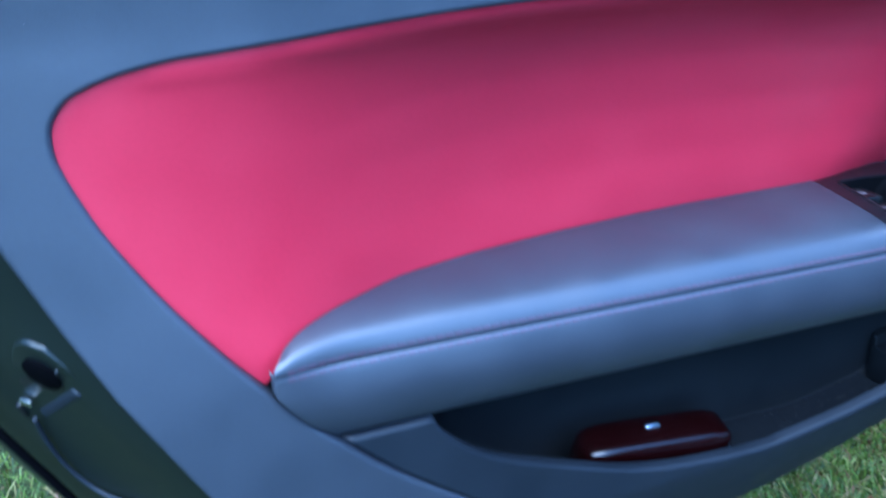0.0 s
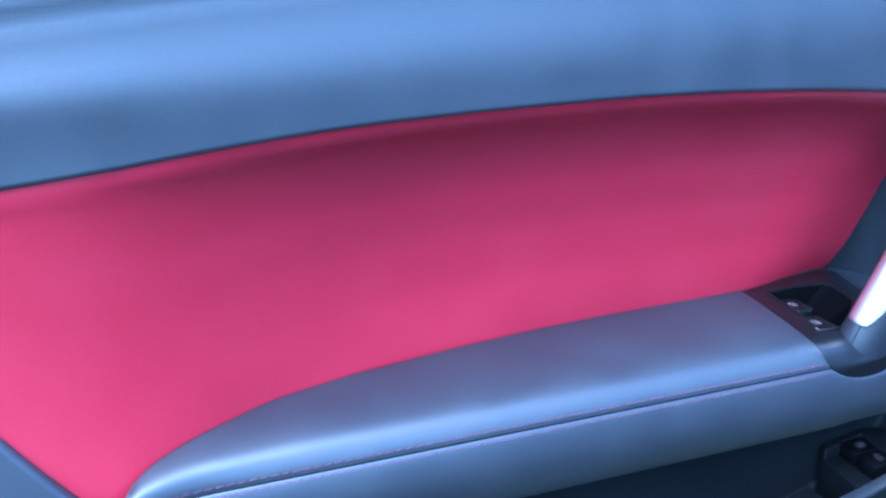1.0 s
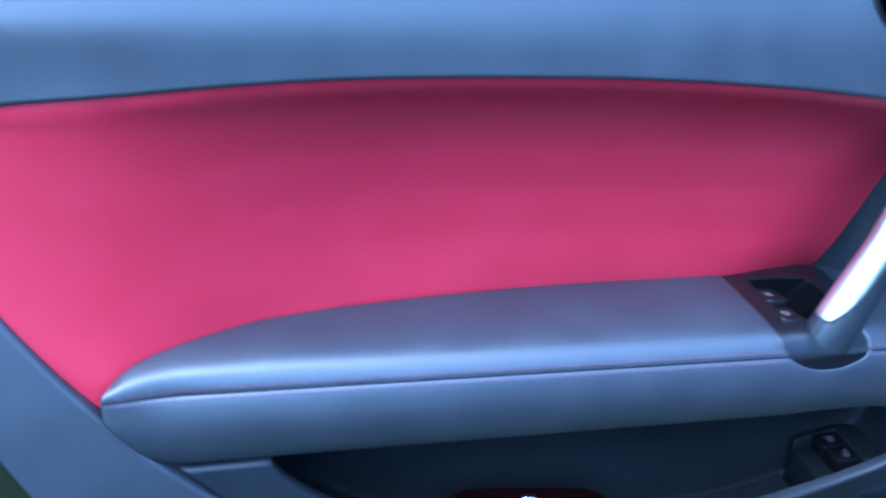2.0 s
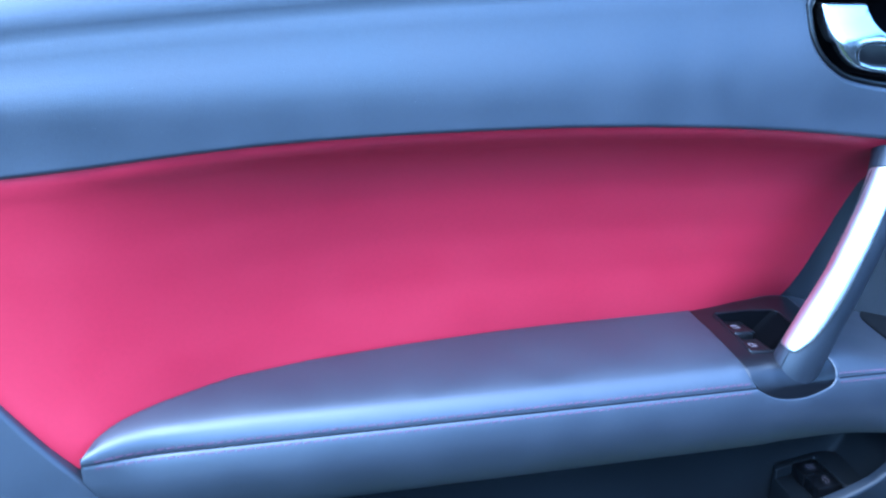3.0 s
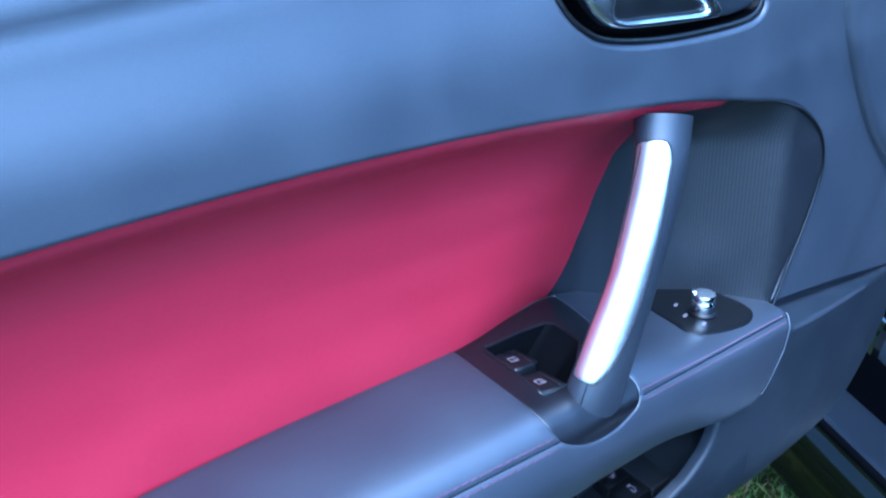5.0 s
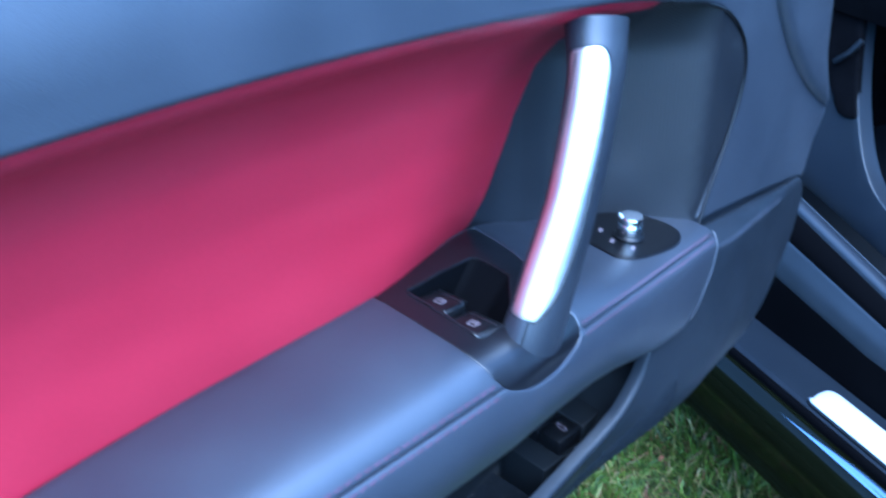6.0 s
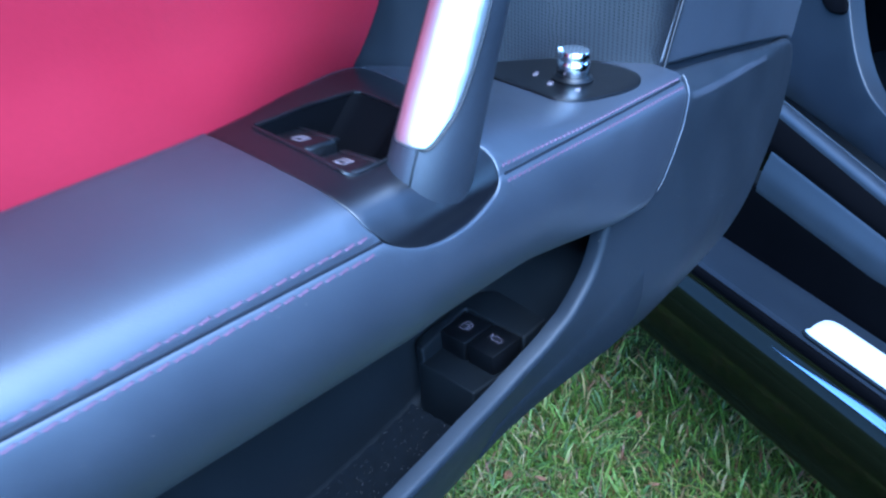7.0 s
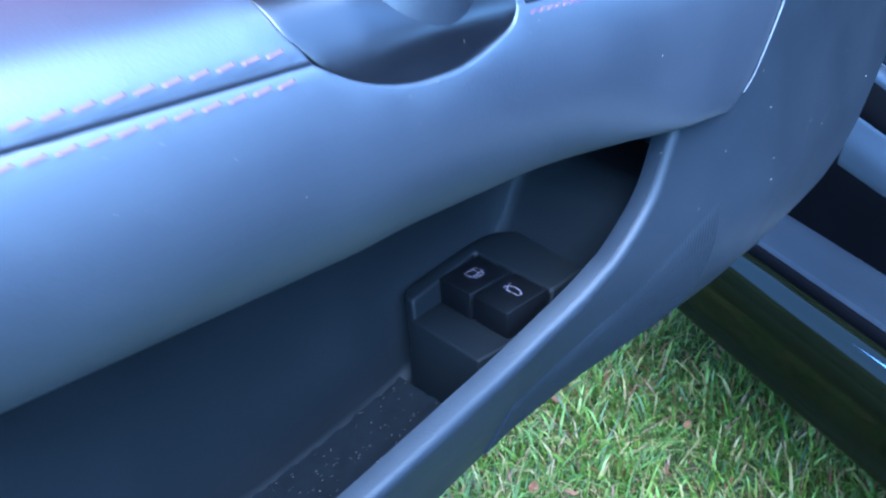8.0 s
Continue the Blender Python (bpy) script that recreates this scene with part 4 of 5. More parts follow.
# button housing in the pocket
def build_buttons():
    deck = joined([(0.6545, 0.4990), (0.6535, 0.5415), (0.6125, 0.5365)], spline([(0.6125, 0.5365), (0.6130, 0.5410), (0.618, 0.5450), (0.640, 0.5475), (0.658, 0.5485), (0.669, 0.5460), (0.677, 0.5380), (0.680, 0.525), (0.680, 0.510), (0.678, 0.4990)], 5))

    def crown(x, y):
        return 0.4838 + 0.11 * (x - 0.64) + 0.05 * (y - 0.515)

    # housing and ledge take the same shade-darkened plastic
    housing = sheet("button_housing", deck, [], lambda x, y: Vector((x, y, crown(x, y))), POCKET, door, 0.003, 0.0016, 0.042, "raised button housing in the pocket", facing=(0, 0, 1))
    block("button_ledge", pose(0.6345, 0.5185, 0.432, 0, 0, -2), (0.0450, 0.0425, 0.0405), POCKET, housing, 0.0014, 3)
    for y, kind in ((0.5295, 0), (0.5090, 1)):
        b = block("button", pose(0.6418, y, 0.4715, 0, -4, -2), (0.0232, 0.0192, 0.0142), BLACK, housing, 0.0012, 2, "black push button with a pale symbol")
        at = pose(0.6418, y, 0.4715, 0, -4, -2) @ pose(0.001, 0, 0.0144) @ Matrix.Scale(0.85, 4)
        strokes = ((((-0.0042, 0.0035), (0.0035, 0.0035)), ((0.0035, 0.0035), (0.0035, -0.001)), ((0.0035, -0.001), (-0.0042, -0.001)), ((-0.0042, -0.001), (-0.0042, 0.0035)), ((0.0010, 0.0035), (0.0010, -0.001)),
                    ((0.0026, -0.001), (0.0026, -0.0032)), ((0.0026, -0.0032), (-0.003, -0.0036)), ((-0.003, -0.0036), (-0.0036, -0.0022)), ((-0.0036, -0.0022), (0.000, -0.002))),
                   (((-0.0005, 0.0052), (0.0015, 0.0042)), ((0.0015, 0.0042), (0.0030, 0.001)), ((0.0030, 0.001), (0.0028, -0.002)), ((0.0028, -0.002), (0.0012, -0.0050)), ((0.0012, -0.0050), (-0.0012, -0.0050)),
                    ((-0.0012, -0.0050), (-0.0014, -0.0038)), ((-0.0014, -0.0038), (-0.0006, -0.0026)), ((-0.0006, -0.0026), (-0.0014, -0.001)), ((-0.0014, -0.001), (-0.0014, 0.002)), ((-0.0014, 0.002), (-0.0004, 0.003)), ((-0.0004, 0.003), (0.0040, 0.0052))))[kind]
        verts, faces = [], []
        for (x0, y0), (x1, y1) in strokes:
            d = Vector((x1 - x0, y1 - y0, 0)).normalized()
            w = Vector((-d.y, d.x, 0)) * 0.00014
            k = len(verts)
            p, q = Vector((x0, y0, 0)), Vector((x1, y1, 0))
            verts += [at @ (p - w), at @ (p + w), at @ (q + w), at @ (q - w)]
            faces.append((k, k + 1, k + 2, k + 3))
        finish("symbol", verts, faces, MARK, b, smooth=False)


build_buttons()


# inner door handle
def build_release():
    mid = np.mean(bezel_line, axis=0)
    inner = [tuple(mid + (np.array(q) - mid) * np.array((0.946, 0.87))) for q in bezel_line]
    bezel = sheet("release_bezel", bezel_line, [inner], lambda x, z: trim(x, z) + Vector((0, 0.0015, 0)), SWITCH, door, 0.004, 0.002, 0.010, "recessed release handle with chrome lever")
    loop = resample(inner, 0.005)
    k = len(loop)
    verts = [trim(u, v) + Vector((0, 0.002, 0)) for u, v in loop] + [trim(u, v) + Vector((0, 0.030, 0)) for u, v in loop]
    verts.append(sum(verts[k:], Vector()) / k)
    faces = [(i, (i + 1) % k, k + (i + 1) % k, k + i) for i in range(k)] + [(k + i, k + (i + 1) % k, 2 * k) for i in range(k)]
    finish("cup", verts, faces, RUBBER, bezel)
    lev = spline([(0.5335, 0.890), (0.538, 0.872), (0.549, 0.858), (0.566, 0.8505), (0.60, 0.8455), (0.640, 0.8425), (0.654, 0.8415)], 5)
    upper = spline([(0.6565, 0.8455), (0.648, 0.8545), (0.632, 0.8625), (0.606, 0.8685), (0.585, 0.8735), (0.574, 0.881), (0.568, 0.8925)], 5)
    pad = joined(spline([(0.560, 0.8570), (0.575, 0.8530), (0.610, 0.8495), (0.639, 0.8470), (0.6420, 0.8490), (0.635, 0.8540), (0.610, 0.8605), (0.585, 0.8650), (0.565, 0.8670), (0.5585, 0.8630), (0.560, 0.8570)], 3))

    def lever_skin(x, z):
        return Vector((x, trim_y(x, 0.85) - 0.003 - 0.005 * math.exp(-((x - 0.556) / 0.022) ** 2) + 0.012 * smooth01((z - 0.868) / 0.025), z))

    lever = sheet("release_lever", joined(lev, upper, [(0.5335, 0.8925)]), [pad], lever_skin, LEVER, bezel, 0.004, 0.0028, 0.008, "polished chrome lever")
    sheet("lever_pad", [tuple(np.mean(pad, axis=0) + (np.array(q) - np.mean(pad, axis=0)) * 1.03) for q in pad], [], lambda x, z: lever_skin(x, z) + Vector((0, 0.0042, 0)), SWITCH, lever, 0.006, 0.001, 0.004)
    lock = sheet("lock_switch", joined(spline([(0.631, 0.889), (0.638, 0.8925), (0.650, 0.8925), (0.662, 0.887), (0.680, 0.867), (0.6905, 0.851), (0.6915, 0.8435), (0.672, 0.8405), (0.659, 0.8412), (0.656, 0.845), (0.646, 0.864), (0.631, 0.889)])), [], lambda x, z: Vector((x, trim_y(x, 0.85) + 0.001, z)), LOWER, bezel, 0.005, 0.0018, 0.006, "lock rocker with pale padlock symbols")
    for x0, z0, w, h in ((0.6545, 0.8775, 0.0052, 0.0078), (0.6690, 0.8545, 0.0052, 0.0078)):
        y0 = trim_y(x0, 0.85) + 0.0004
        verts, faces = [], []
        for (a, b, c, d) in ((-0.5, -0.5, 0.5, -0.3), (-0.5, 0.0, 0.5, 0.15), (-0.5, -0.5, -0.3, 0.15), (0.3, -0.5, 0.5, 0.15), (-0.35, 0.15, -0.2, 0.5), (0.2, 0.15, 0.35, 0.5), (-0.35, 0.4, 0.35, 0.5)):
            k = len(verts)
            verts += [(x0 + a * w, y0, z0 + b * h), (x0 + c * w, y0, z0 + b * h), (x0 + c * w, y0, z0 + d * h), (x0 + a * w, y0, z0 + d * h)]
            faces.append((k, k + 1, k + 2, k + 3))
        finish("symbol", verts, faces, MARK, lock, smooth=False)
    c = (0.6615, trim_y(0.66, 0.85) + 0.0012, 0.8655)
    block("indicator", pose(*c, 90, 6, 0), (0.0135, 0.0056, 0.0018), SILVER, lock, 0.0005, 2)


build_release()

# raised corner trim at the front end of the door
CORNER = spline([(0.790, 0.99), (0.795, 0.90), (0.802, 0.83), (0.820, 0.785), (0.862, 0.724), (0.913, 0.675), (0.953, 0.647), (0.976, 0.634)])
sheet("corner_trim", joined(CORNER, [q for q in FRONT_EDGE if q[1] > 0.64], [(0.944, 0.99)]), [], lambda x, z: trim(x, z) + Vector((0, -0.007, 0)), VINYL, door, 0.012, 0.008, 0.004, "smooth raised corner trim")


# painted shell of the door, with its shut face and latch
def build_shell():
    inner = [Vector(trim(x, z)) + Vector((0, 0.008, 0)) for x, z in spline(REAR_EDGE + [(-0.10, 0.93)], 5)]
    rows = []
    for k, (dx, dy) in enumerate(((0.004, 0.0), (-0.004, 0.004), (-0.030, 0.030), (-0.062, 0.062), (-0.096, 0.094), (-0.118, 0.112), (-0.126, 0.124), (-0.122, 0.135))):
        row = []
        for p in inner:
            side = smooth01((p.z - 0.37) / 0.1)
            row.append(Vector((p.x + dx * side, p.y + dy * (0.75 + 0.25 * side), p.z + (0.02 * (k > 0) + dy * 0.12) * (1 - side))))
        rows.append(row)
    n = len(inner)
    verts = [p for r in rows for p in r]
    faces = [(i * n + j, i * n + j + 1, (i + 1) * n + j + 1, (i + 1) * n + j) for i in range(len(rows) - 1) for j in range(n - 1)]
    shell = finish("door_shell", verts, faces, SHELL, door, "dark painted shut face of the door")
    # outer skin and underside
    low = [Vector((x, front_face(x, z).y + 0.008, z + 0.006)) for x, z in spline(BOTTOM, 4)]
    verts, faces = [], []
    for p in low:
        verts += [p, Vector((p.x, p.y + 0.05, p.z + 0.012)), Vector((p.x - 0.01, 0.625, p.z + 0.03)), Vector((p.x - 0.01, 0.640, 0.62)), Vector((p.x - 0.01, 0.632, 0.92))]
    m = len(low)
    faces = [(5 * i + k, 5 * i + k + 1, 5 * i + k + 6, 5 * i + k + 5) for i in range(m - 1) for k in range(4)]
    k = len(verts)
    edge = rows[-1]
    verts += edge + [Vector((0.27, 0.640, p.z)) for p in edge]
    faces += [(k + j, k + j + 1, k + n + j + 1, k + n + j) for j in range(n - 1)]
    finish("outer_skin", verts, faces, PAINT, door, "dark green-black painted outer skin")
    # latch
    at = Vector((-0.0636, 0.503, 0.609))
    along, up = Vector((-0.707, 0.707, 0)), Vector((-0.55, 0, 1)).normalized()
    out = along.cross(up).normalized()
    out = -out if out.y > 0 else out
    up = out.cross(along)
    up = -up if up.z < 0 else up
    turn = Matrix.Translation(at) @ Matrix((-out, along, up)).transposed().to_4x4()

    def face(d):
        return lambda a, b: at + along * a + up * b + out * d

    rim = joined(spline([(-0.017, 0.040), (-0.029, 0.024), (-0.034, 0.010), (-0.020, -0.012), (0.010, -0.038), (0.034, -0.040), (0.033, -0.024), (0.024, 0.004), (0.008, 0.033), (-0.004, 0.042), (-0.017, 0.040)], 4))
    latch = sheet("latch", rim, [], face(-0.0004), SHELL, shell, 0.006, 0.0020, 0.006, "black door latch with a chrome claw", facing=out)
    sheet("latch_plate", joined([(0.019, 0.004), (-0.019, 0.024), (-0.0165, 0.006), (0.028, -0.027)]), [], face(0.0008), SWITCH, latch, 0.005, 0.0010, 0.003, facing=out)
    lathe("latch_mouth", Matrix.Translation(at + along * -0.0056 + up * 0.0168 + out * 0.0012) @ out.to_track_quat("Z", "Y").to_matrix().to_4x4(), [(0.0122, -0.002), (0.0122, 0.0004), (0.0110, 0.0010)], RUBBER, latch, 32)
    sheet("latch_flap", joined([(0.0163, -0.0328), (-0.0282, 0.0055), (-0.0230, 0.0100), (0.0195, -0.0245)]), [], face(0.0018), LOWER, latch, 0.005, 0.0018, 0.004, "grey plastic flap", facing=out)
    block("latch_claw", turn @ pose(-0.0050, 0.0190, -0.0150, 0, 20, 0), (0.003, 0.009, 0.0040), LEVER, latch, 0.001, 2)
    block("latch_pin", turn @ pose(-0.0030, 0.0300, -0.0330, 0, 0, 20), (0.003, 0.004, 0.012), SWITCH, latch, 0.001, 2)
    tube("seal_lip", [p + Vector((-0.088, 0.080, -0.02)) for p in inner[18:56:2]], 0.003, RUBBER, shell, 8)
    tube("edge_fold", spline([(-0.0786, 0.5346, 0.5798), (-0.0745, 0.5441, 0.5551), (-0.0661, 0.5495, 0.53), (-0.0507, 0.5446, 0.5108), (-0.0297, 0.5265, 0.5056), (0.0, 0.505, 0.495)]) + np.array((0.0045, -0.0135, 0.0)), 0.0016, LOWER, shell, 8)


build_shell()


# dust on the trim
def build_dust():
    rng = np.random.default_rng(21)
    verts, faces = [], []

    def speck(p, r):
        k = len(verts)
        verts.extend([p + Vector((-r, 0, 0)), p + Vector((0, 0, -r)), p + Vector((r, 0, 0)), p + Vector((0, 0, r)), p + Vector((0, -r, r * 0.5))])
        faces.extend([(k, k + 1, k + 4), (k + 1, k + 2, k + 4), (k + 2, k + 3, k + 4), (k + 3, k, k + 4)])

    for _ in range(26):
        speck(front_face(rng.uniform(0.66, 0.90), rng.uniform(0.50, 0.57)), rng.uniform(0.00015, 0.0004))
    for _ in range(30):
        speck(armrest(rng.uniform(0.1, 0.74), SEAM_S + rng.uniform(0.006, 0.03)), rng.uniform(0.00012, 0.0003))
    for _ in range(24):
        speck(trim(rng.uniform(-0.05, 0.5), rng.uniform(0.82, 0.87)), rng.uniform(0.00012, 0.0003))
    ob = finish("dust", verts, faces, LINT, door, "fine pale dust specks", False)
    tagged(ob, kind="stuff")


build_dust()


# ---- car body beside the door: (u, v, z), u forwards along the sill, v inwards ----
BODY_AT = Vector((1.073, 0.492, 0.0))
U_WAY, V_WAY = Vector((0.375, 0.927, 0)).normalized(), Vector((0.927, -0.375, 0)).normalized()


def at_body(u, v, z):
    return BODY_AT + U_WAY * u + V_WAY * v + Vector((0, 0, z))


def rise(u):
    return 0.16 * max(0.0, u) + 0.5 * max(0.0, u - 0.2) ** 2


def strip(name, profile, mat, parent, label="", u0=-1.02, u1=0.42, step=0.03, fade=0.0):
    """A moulding along the sill. Its profile gives v, z and how far each point climbs towards the front."""
    us = np.arange(u0, u1 + 1e-6, step)
    prof = spline([(*p, 0.0)[:3] for p in profile], 4)
    n = len(prof)
    verts = []
    for u in us:
        k = smooth01((u1 - u) / fade) if fade else 1.0
        verts += [at_body(u, prof[0][0] + (v - prof[0][0]) * k, prof[0][1] + (z - prof[0][1]) * k + lift * rise(u)) for v, z, lift in prof]
    faces = [(i * n + k, i * n + k + 1, (i + 1) * n + k + 1, (i + 1) * n + k) for i in range(len(us) - 1) for k in range(n - 1)]
    return finish(name, verts, faces, mat, parent, label)


body = thing("sports_car", "dark car with bare sill and footwell beside its open door", "car")
strip("sill", [(0.10, 0.150), (0.02, 0.146), (-0.015, 0.148), (-0.030, 0.151), (-0.0372, 0.157), (-0.0385, 0.163), (-0.0365, 0.1675), (-0.0345, 0.174), (-0.0360, 0.190), (-0.0385, 0.203), (-0.0415, 0.214), (-0.040, 0.226), (-0.034, 0.238), (-0.025, 0.2465), (-0.015, 0.2500), (0.0, 0.2505)], PAINT, body, "glossy dark painted sill")
cover = strip("sill_cover", [(-0.0085, 0.2597), (-0.004, 0.2605), (0.0, 0.261), (0.025, 0.262), (0.050, 0.263), (0.057, 0.262), (0.062, 0.250)], COVER, body, "charcoal plastic sill cover")
strip("cover_edge", [(-0.0145, 0.2490), (-0.0138, 0.2550), (-0.0115, 0.2585), (-0.0085, 0.2597)], RUBBER, body, "black edge of the sill cover")
# no real strip: draws the sky's reflection on the glossy sill edge
strip("sill_glint", [(-0.0265, 0.2462), (-0.0245, 0.2482), (-0.0215, 0.2498), (-0.0180, 0.2508)], EDGE, body, "thin bright strip added for the sky's glint on the sill", u1=0.03, step=0.01, fade=0.13)


plate_line = joined(spline([(0.0, 0.008), (0.002, 0.003), (-0.004, 0.0), (-0.012, -0.0005)]), [(-0.012, -0.0005), (-0.40, -0.0005), (-0.40, 0.042)], spline([(-0.012, 0.042), (-0.002, 0.040), (0.004, 0.033), (0.003, 0.018), (0.0, 0.008)]))
sheet("sill_plate", [(u + 0.014, v - 0.0045) for u, v in plate_line], [], lambda u, v: at_body(u, v, 0.2637), BLACK, cover, 0.02, 0.001, 0.002)
mid_plate = [(u * 0.985 + 0.0135, 0.0163 + (v - 0.0208) * 0.86) for u, v in plate_line]
sheet("plate_inlay", mid_plate, [], lambda u, v: at_body(u, v, 0.2652), PLATE, cover, 0.02, 0.001, 0.002, "brushed metal tread plate")
strip("door_seal", [(0.0495, 0.252, 0), (0.0515, 0.285, 0.2), (0.053, 0.303, 0.5), (0.0555, 0.317, 0.75), (0.060, 0.318, 0.75)], RUBBER, body, "black rubber door seal")
strip("inner_trim", [(0.0545, 0.314, 0.75), (0.0550, 0.320, 0.75), (0.0585, 0.331, 0.85), (0.065, 0.341, 1.0), (0.070, 0.3475, 1.1), (0.075, 0.345, 1.1)], SILLCOVER, body, "charcoal inner sill trim", u1=0.17, step=0.02)
strip("inner_seal", [(0.069, 0.343, 1.1), (0.0705, 0.352, 1.2), (0.077, 0.360, 1.35), (0.085, 0.3645, 1.5), (0.090, 0.362, 1.5)], RUBBER, body, "black inner seal")
strip("door_jamb", [(0.053, 0.310, 0.75), (0.059, 0.331, 0.88), (0.068, 0.345, 1.05), (0.075, 0.345, 1.1)], JAMB, body, "glossy painted door jamb", u0=0.172, u1=0.50, step=0.02)
strip("kick_ridge", [(0.083, 0.361, 1.5), (0.0855, 0.3685, 1.5), (0.092, 0.3720, 1.5), (0.100, 0.370, 1.5), (0.106, 0.358, 1.5), (0.130, 0.250, 1.5)], SILLCOVER, body)


# footwell side and dark interior
def wall(u, z):
    return at_body(u, 0.166 + 0.03 * smooth01((z - 0.35) / 0.3) + 0.02 * math.sin(u * 6), z)


side_line = joined([(-0.30, 0.28), (0.42, 0.40), (0.42, 0.80), (0.30, 0.80)], spline([(0.30, 0.80), (0.272, 0.70), (0.253, 0.619), (0.238, 0.555), (0.214, 0.494), (0.177, 0.437), (0.131, 0.406), (0.03, 0.385), (-0.30, 0.36)]))
sheet("footwell_side", side_line, [], wall, SILLCOVER, body, 0.02, 0.002, 0.02, "grey footwell side panel", facing=(-0.93, 0.37, 0))


def shell_part(name, rings, mat, label=""):
    n = len(rings[0])
    verts = [at_body(*p) for r in rings for p in r]
    faces = [(i * n + k, i * n + (k + 1) % n, (i + 1) * n + (k + 1) % n, (i + 1) * n + k) for i in range(len(rings) - 1) for k in range(n)]
    faces += [tuple(range(n))[::-1], tuple(range((len(rings) - 1) * n, len(rings) * n))]
    return finish(name, verts, faces, mat, body, label)


def build_interior():
    def ring(u, pts):
        return [(u, v, z) for v, z in pts]

    shell_part("footwell_floor", [ring(u, ((0.13, 0.20), (0.13, 0.24), (1.50, 0.24), (1.50, 0.20))) for u in (-1.0, 0.85)], CARPET, "dark carpeted floor")
    shell_part("bulkhead", [ring(u, ((0.15, 0.20), (0.15, 0.92), (1.50, 0.92), (1.50, 0.20))) for u in (0.62, 0.66)], DARK)
    shell_part("dashboard", [ring(u, ((0.205, 0.60), (0.190, 0.66), (0.192, 0.84), (0.25, 0.91), (0.7, 0.94), (1.50, 0.93), (1.50, 0.62))) for u in (0.14, 0.20, 0.66)], DARK, "black dashboard end")
    shell_part("far_side", [ring(u, ((1.50, 0.20), (1.50, 1.0), (1.56, 1.0), (1.56, 0.20))) for u in (-1.7, 0.85)], DARK)
    shell_part("rear_wall", [ring(u, ((0.05, 0.20), (0.10, 0.92), (0.30, 1.28), (1.30, 1.28), (1.50, 0.92), (1.50, 0.20))) for u in (-1.12, -1.05)], DARK, "dark cabin rear wall")
    shell_part("rear_quarter", [ring(u, ((-0.04 + k, 0.16), (-0.055 + k, 0.45), (-0.02 + k, 0.80), (0.08 + k, 0.93), (1.5, 0.93), (1.5, 0.16))) for u, k in ((-1.03, 0.0), (-1.5, -0.02), (-2.0, 0.05))], PAINT, "dark painted rear quarter")
    shell_part("roof", [ring(u, ((0.32 + k, 1.22 - d), (0.42 + k, 1.29 - d), (0.8, 1.33 - d), (1.2, 1.31 - d), (1.32 - k, 1.22 - d), (0.8, 1.25 - d))) for u, k, d in ((-1.25, 0.05, 0.06), (-0.8, 0.0, 0.0), (-0.3, 0.0, 0.01), (-0.05, 0.03, 0.05))], PAINT, "dark painted roof")
    shell_part("windscreen", [ring(u, ((0.10 + k, z), (0.45 + k, z + 0.02), (0.8, z + 0.04), (1.2 - k, z + 0.02), (1.50 - k, z), (1.48 - k, z - 0.012), (0.8, z + 0.025), (0.12 + k, z - 0.012))) for u, k, z in ((-0.10, 0.22, 1.22), (0.25, 0.10, 1.08), (0.66, 0.06, 0.94))], TINT, "tinted windscreen")
    shell_part("front_body", [ring(u, ((-0.03 + k, 0.15), (-0.05 + k, 0.45), (-0.02 + k, 0.72), (0.12 + k, 0.88 - d), (0.8, 0.94 - d), (1.42 - k, 0.88 - d), (1.55 - k, 0.72), (1.57 - k, 0.45), (1.55 - k, 0.15))) for u, k, d in ((0.68, 0.0, 0.0), (1.1, -0.01, 0.05), (1.5, 0.08, 0.16), (1.72, 0.30, 0.20))], PAINT, "dark painted front bodywork")
    for v, name in ((0.12, "pillar"), (1.46, "pillar")):
        tube(name, [at_body(u, v + k * (1 if v < 1 else -1), z) for u, k, z in ((-0.12, 0.22, 1.22), (0.25, 0.09, 1.08), (0.50, 0.03, 0.96), (0.66, 0.0, 0.88))], 0.03, DARK, body, 10)
    for u in (-1.62, 1.02):
        for v in (0.10, 1.45):
            m = Matrix.Translation(at_body(u, v, 0.315)) @ Matrix.Rotation(math.atan2(V_WAY.y, V_WAY.x), 4, "Z") @ Matrix.Rotation(radians(90), 4, "Y")
            wheel = lathe("wheel", m, [(0.20, -0.09), (0.215, -0.095), (0.215, 0.095), (0.20, 0.09), (0.05, 0.06)], SILVER, body, 40, "silver wheel with a black tyre")
            lathe("tyre", m, [(0.212, -0.10), (0.26, -0.112), (0.305, -0.105), (0.318, -0.085), (0.320, 0.0), (0.318, 0.085), (0.305, 0.105), (0.26, 0.112), (0.212, 0.10)], RUBBER, wheel, 48)


build_interior()

# bonnet release on the side panel
# dark sheet laid on the panel to stand in for its dark cut-out
pad = joined([(0.35, 0.79)], spline([(0.33, 0.70), (0.307, 0.606), (0.286, 0.541), (0.259, 0.499), (0.238, 0.482), (0.214, 0.487), (0.222, 0.510), (0.237, 0.558), (0.251, 0.621), (0.269, 0.70)]), [(0.295, 0.79)])
sheet("side_cutout", pad, [], lambda u, z: wall(u, z) - V_WAY * 0.003, DARK, body, 0.012, 0.003, 0.006, "dark sheet added in place of a cut-out in the footwell side", facing=(-0.93, 0.37, 0))
lev = [wall(u, z) - V_WAY * d for u, z, d in ((0.267, 0.541, 0.006), (0.255, 0.550, 0.011), (0.243, 0.560, 0.011), (0.234, 0.576, 0.006))]
tube("release_lever", lev, 0.003, SILLCOVER, body, 10, "small grey bonnet release lever")


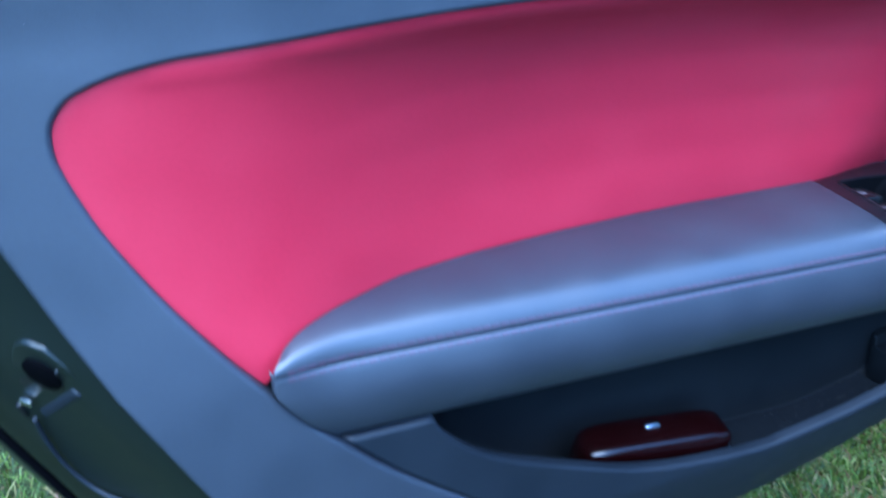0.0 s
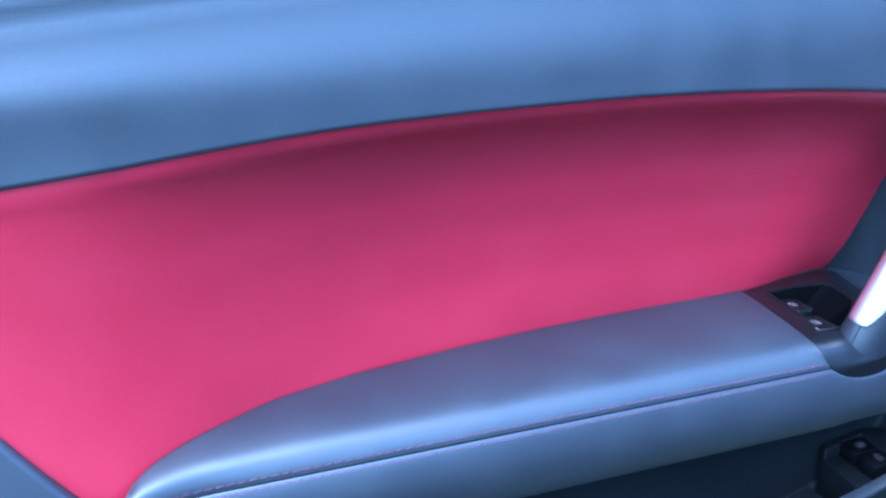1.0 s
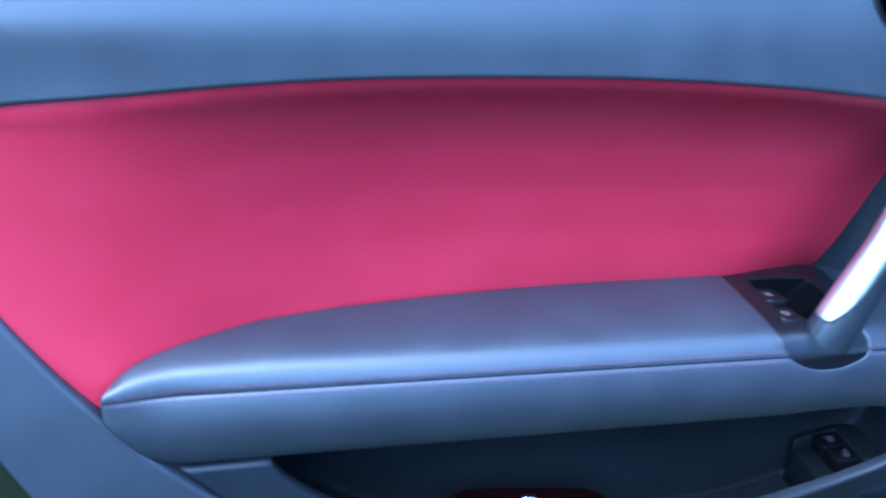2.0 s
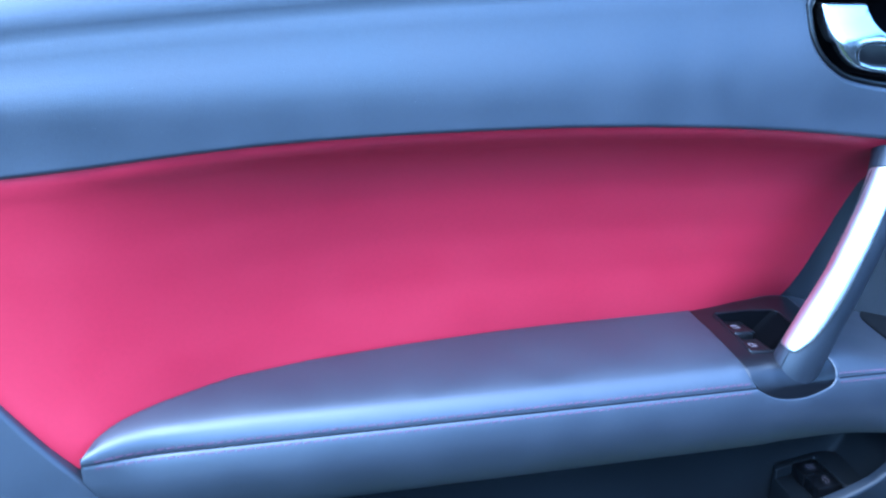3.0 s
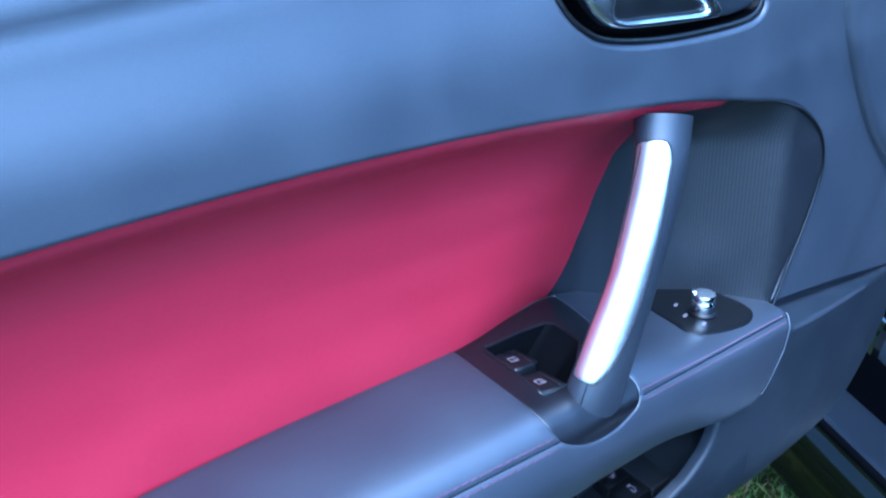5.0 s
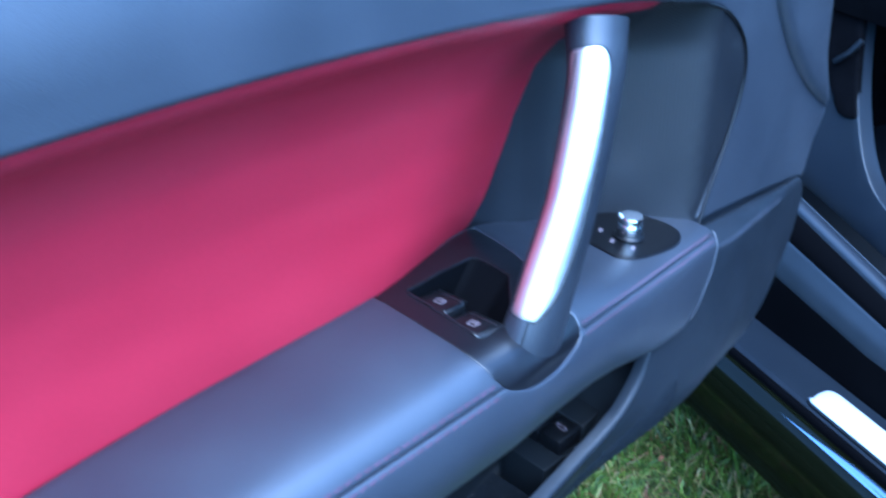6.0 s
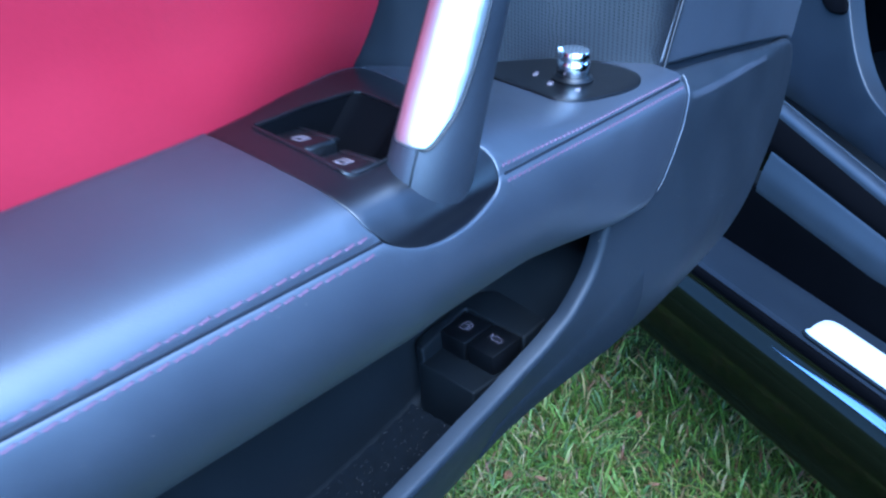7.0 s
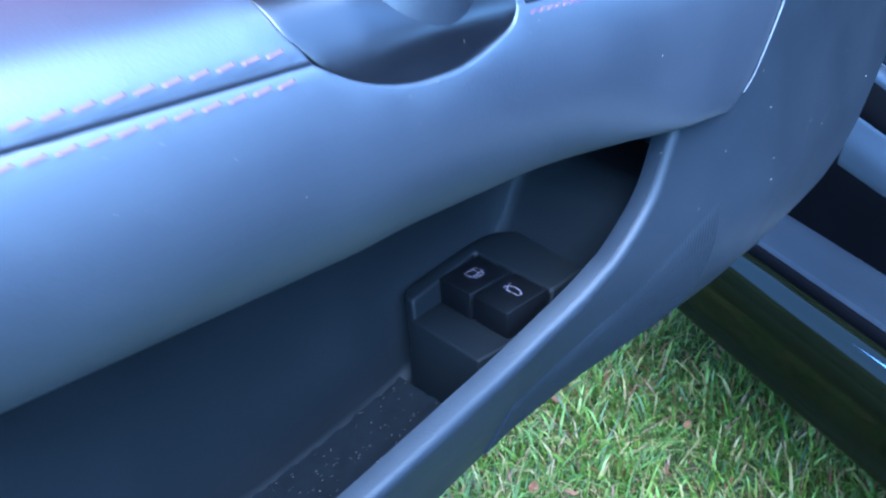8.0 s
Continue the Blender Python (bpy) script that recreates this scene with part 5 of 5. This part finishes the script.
# ---- loose things ----
def build_case():
    """A small dark red case with bright trim, lying in the map pocket."""
    case = thing("glasses_case", "glossy dark red case with bright trim in the door pocket", "case")
    m = pose(0.358, 0.512, 0.4325, 12, 4, -3)
    bm = bmesh.new()
    bmesh.ops.create_uvsphere(bm, u_segments=36, v_segments=18, radius=1)
    for v in bm.verts:
        c = v.co
        e = lambda a: math.copysign(abs(a) ** 0.36, a)
        v.co = Vector((e(c.x) * 0.066, e(c.y) * 0.018, e(c.z) * 0.023 + 0.017))
    bm.transform(m)
    part("case_shell", bm, CASE, case)
    loop = [m @ Vector((math.copysign(abs(math.cos(a)) ** 0.7, math.cos(a)) * 0.0668, math.copysign(abs(math.sin(a)) ** 0.7, math.sin(a)) * 0.0187, 0.001)) for a in np.linspace(-1.45, 0.7, 24)]
    tube("case_rim", loop, 0.0014, CHROME, case, 8)
    block("hinge", m @ pose(0.064, -0.004, 0.004), (0.012, 0.016, 0.016), CHROME, case, 0.002, 3)
    block("clasp", m @ pose(-0.004, 0.004, 0.0390, 0, -6, 0), (0.012, 0.005, 0.003), CHROME, case, 0.001, 3)


build_case()


def build_leaf(x, y, turn, size):
    """A dry curled leaf on the grass."""
    verts, faces = [], []
    n = 9
    for i in range(n):
        k = i / (n - 1)
        w = math.sin(math.pi * k) ** 0.8 * 0.24 + 0.01
        for s in (-1, 0, 1):
            verts.append(Vector(((k - 0.5), s * w, 0.12 * s * s + 0.25 * (k - 0.5) ** 2)))
    faces = [(3 * i + j, 3 * i + j + 1, 3 * i + j + 4, 3 * i + j + 3) for i in range(n - 1) for j in range(2)]
    m = pose(x, y, ground_height(x, y) + 0.028, 8, -6, turn) @ Matrix.Scale(size, 4)
    ob = finish("leaf", [m @ v for v in verts], faces, LEAF)
    tagged(ob, "dry brown curled leaf lying on the grass", "leaf", "dry leaves")


LEAF = material("dry_leaf", (0.085, 0.035, 0.015), 0.7, spec=0.2, mottle=0.35, mottle_size=120)
for spot in ((0.935, 0.750, 30, 0.020), (0.955, 0.720, 110, 0.015), (1.06, 0.83, 75, 0.016), (1.12, 0.70, 10, 0.014), (1.03, 0.62, 140, 0.013)):
    build_leaf(*spot)
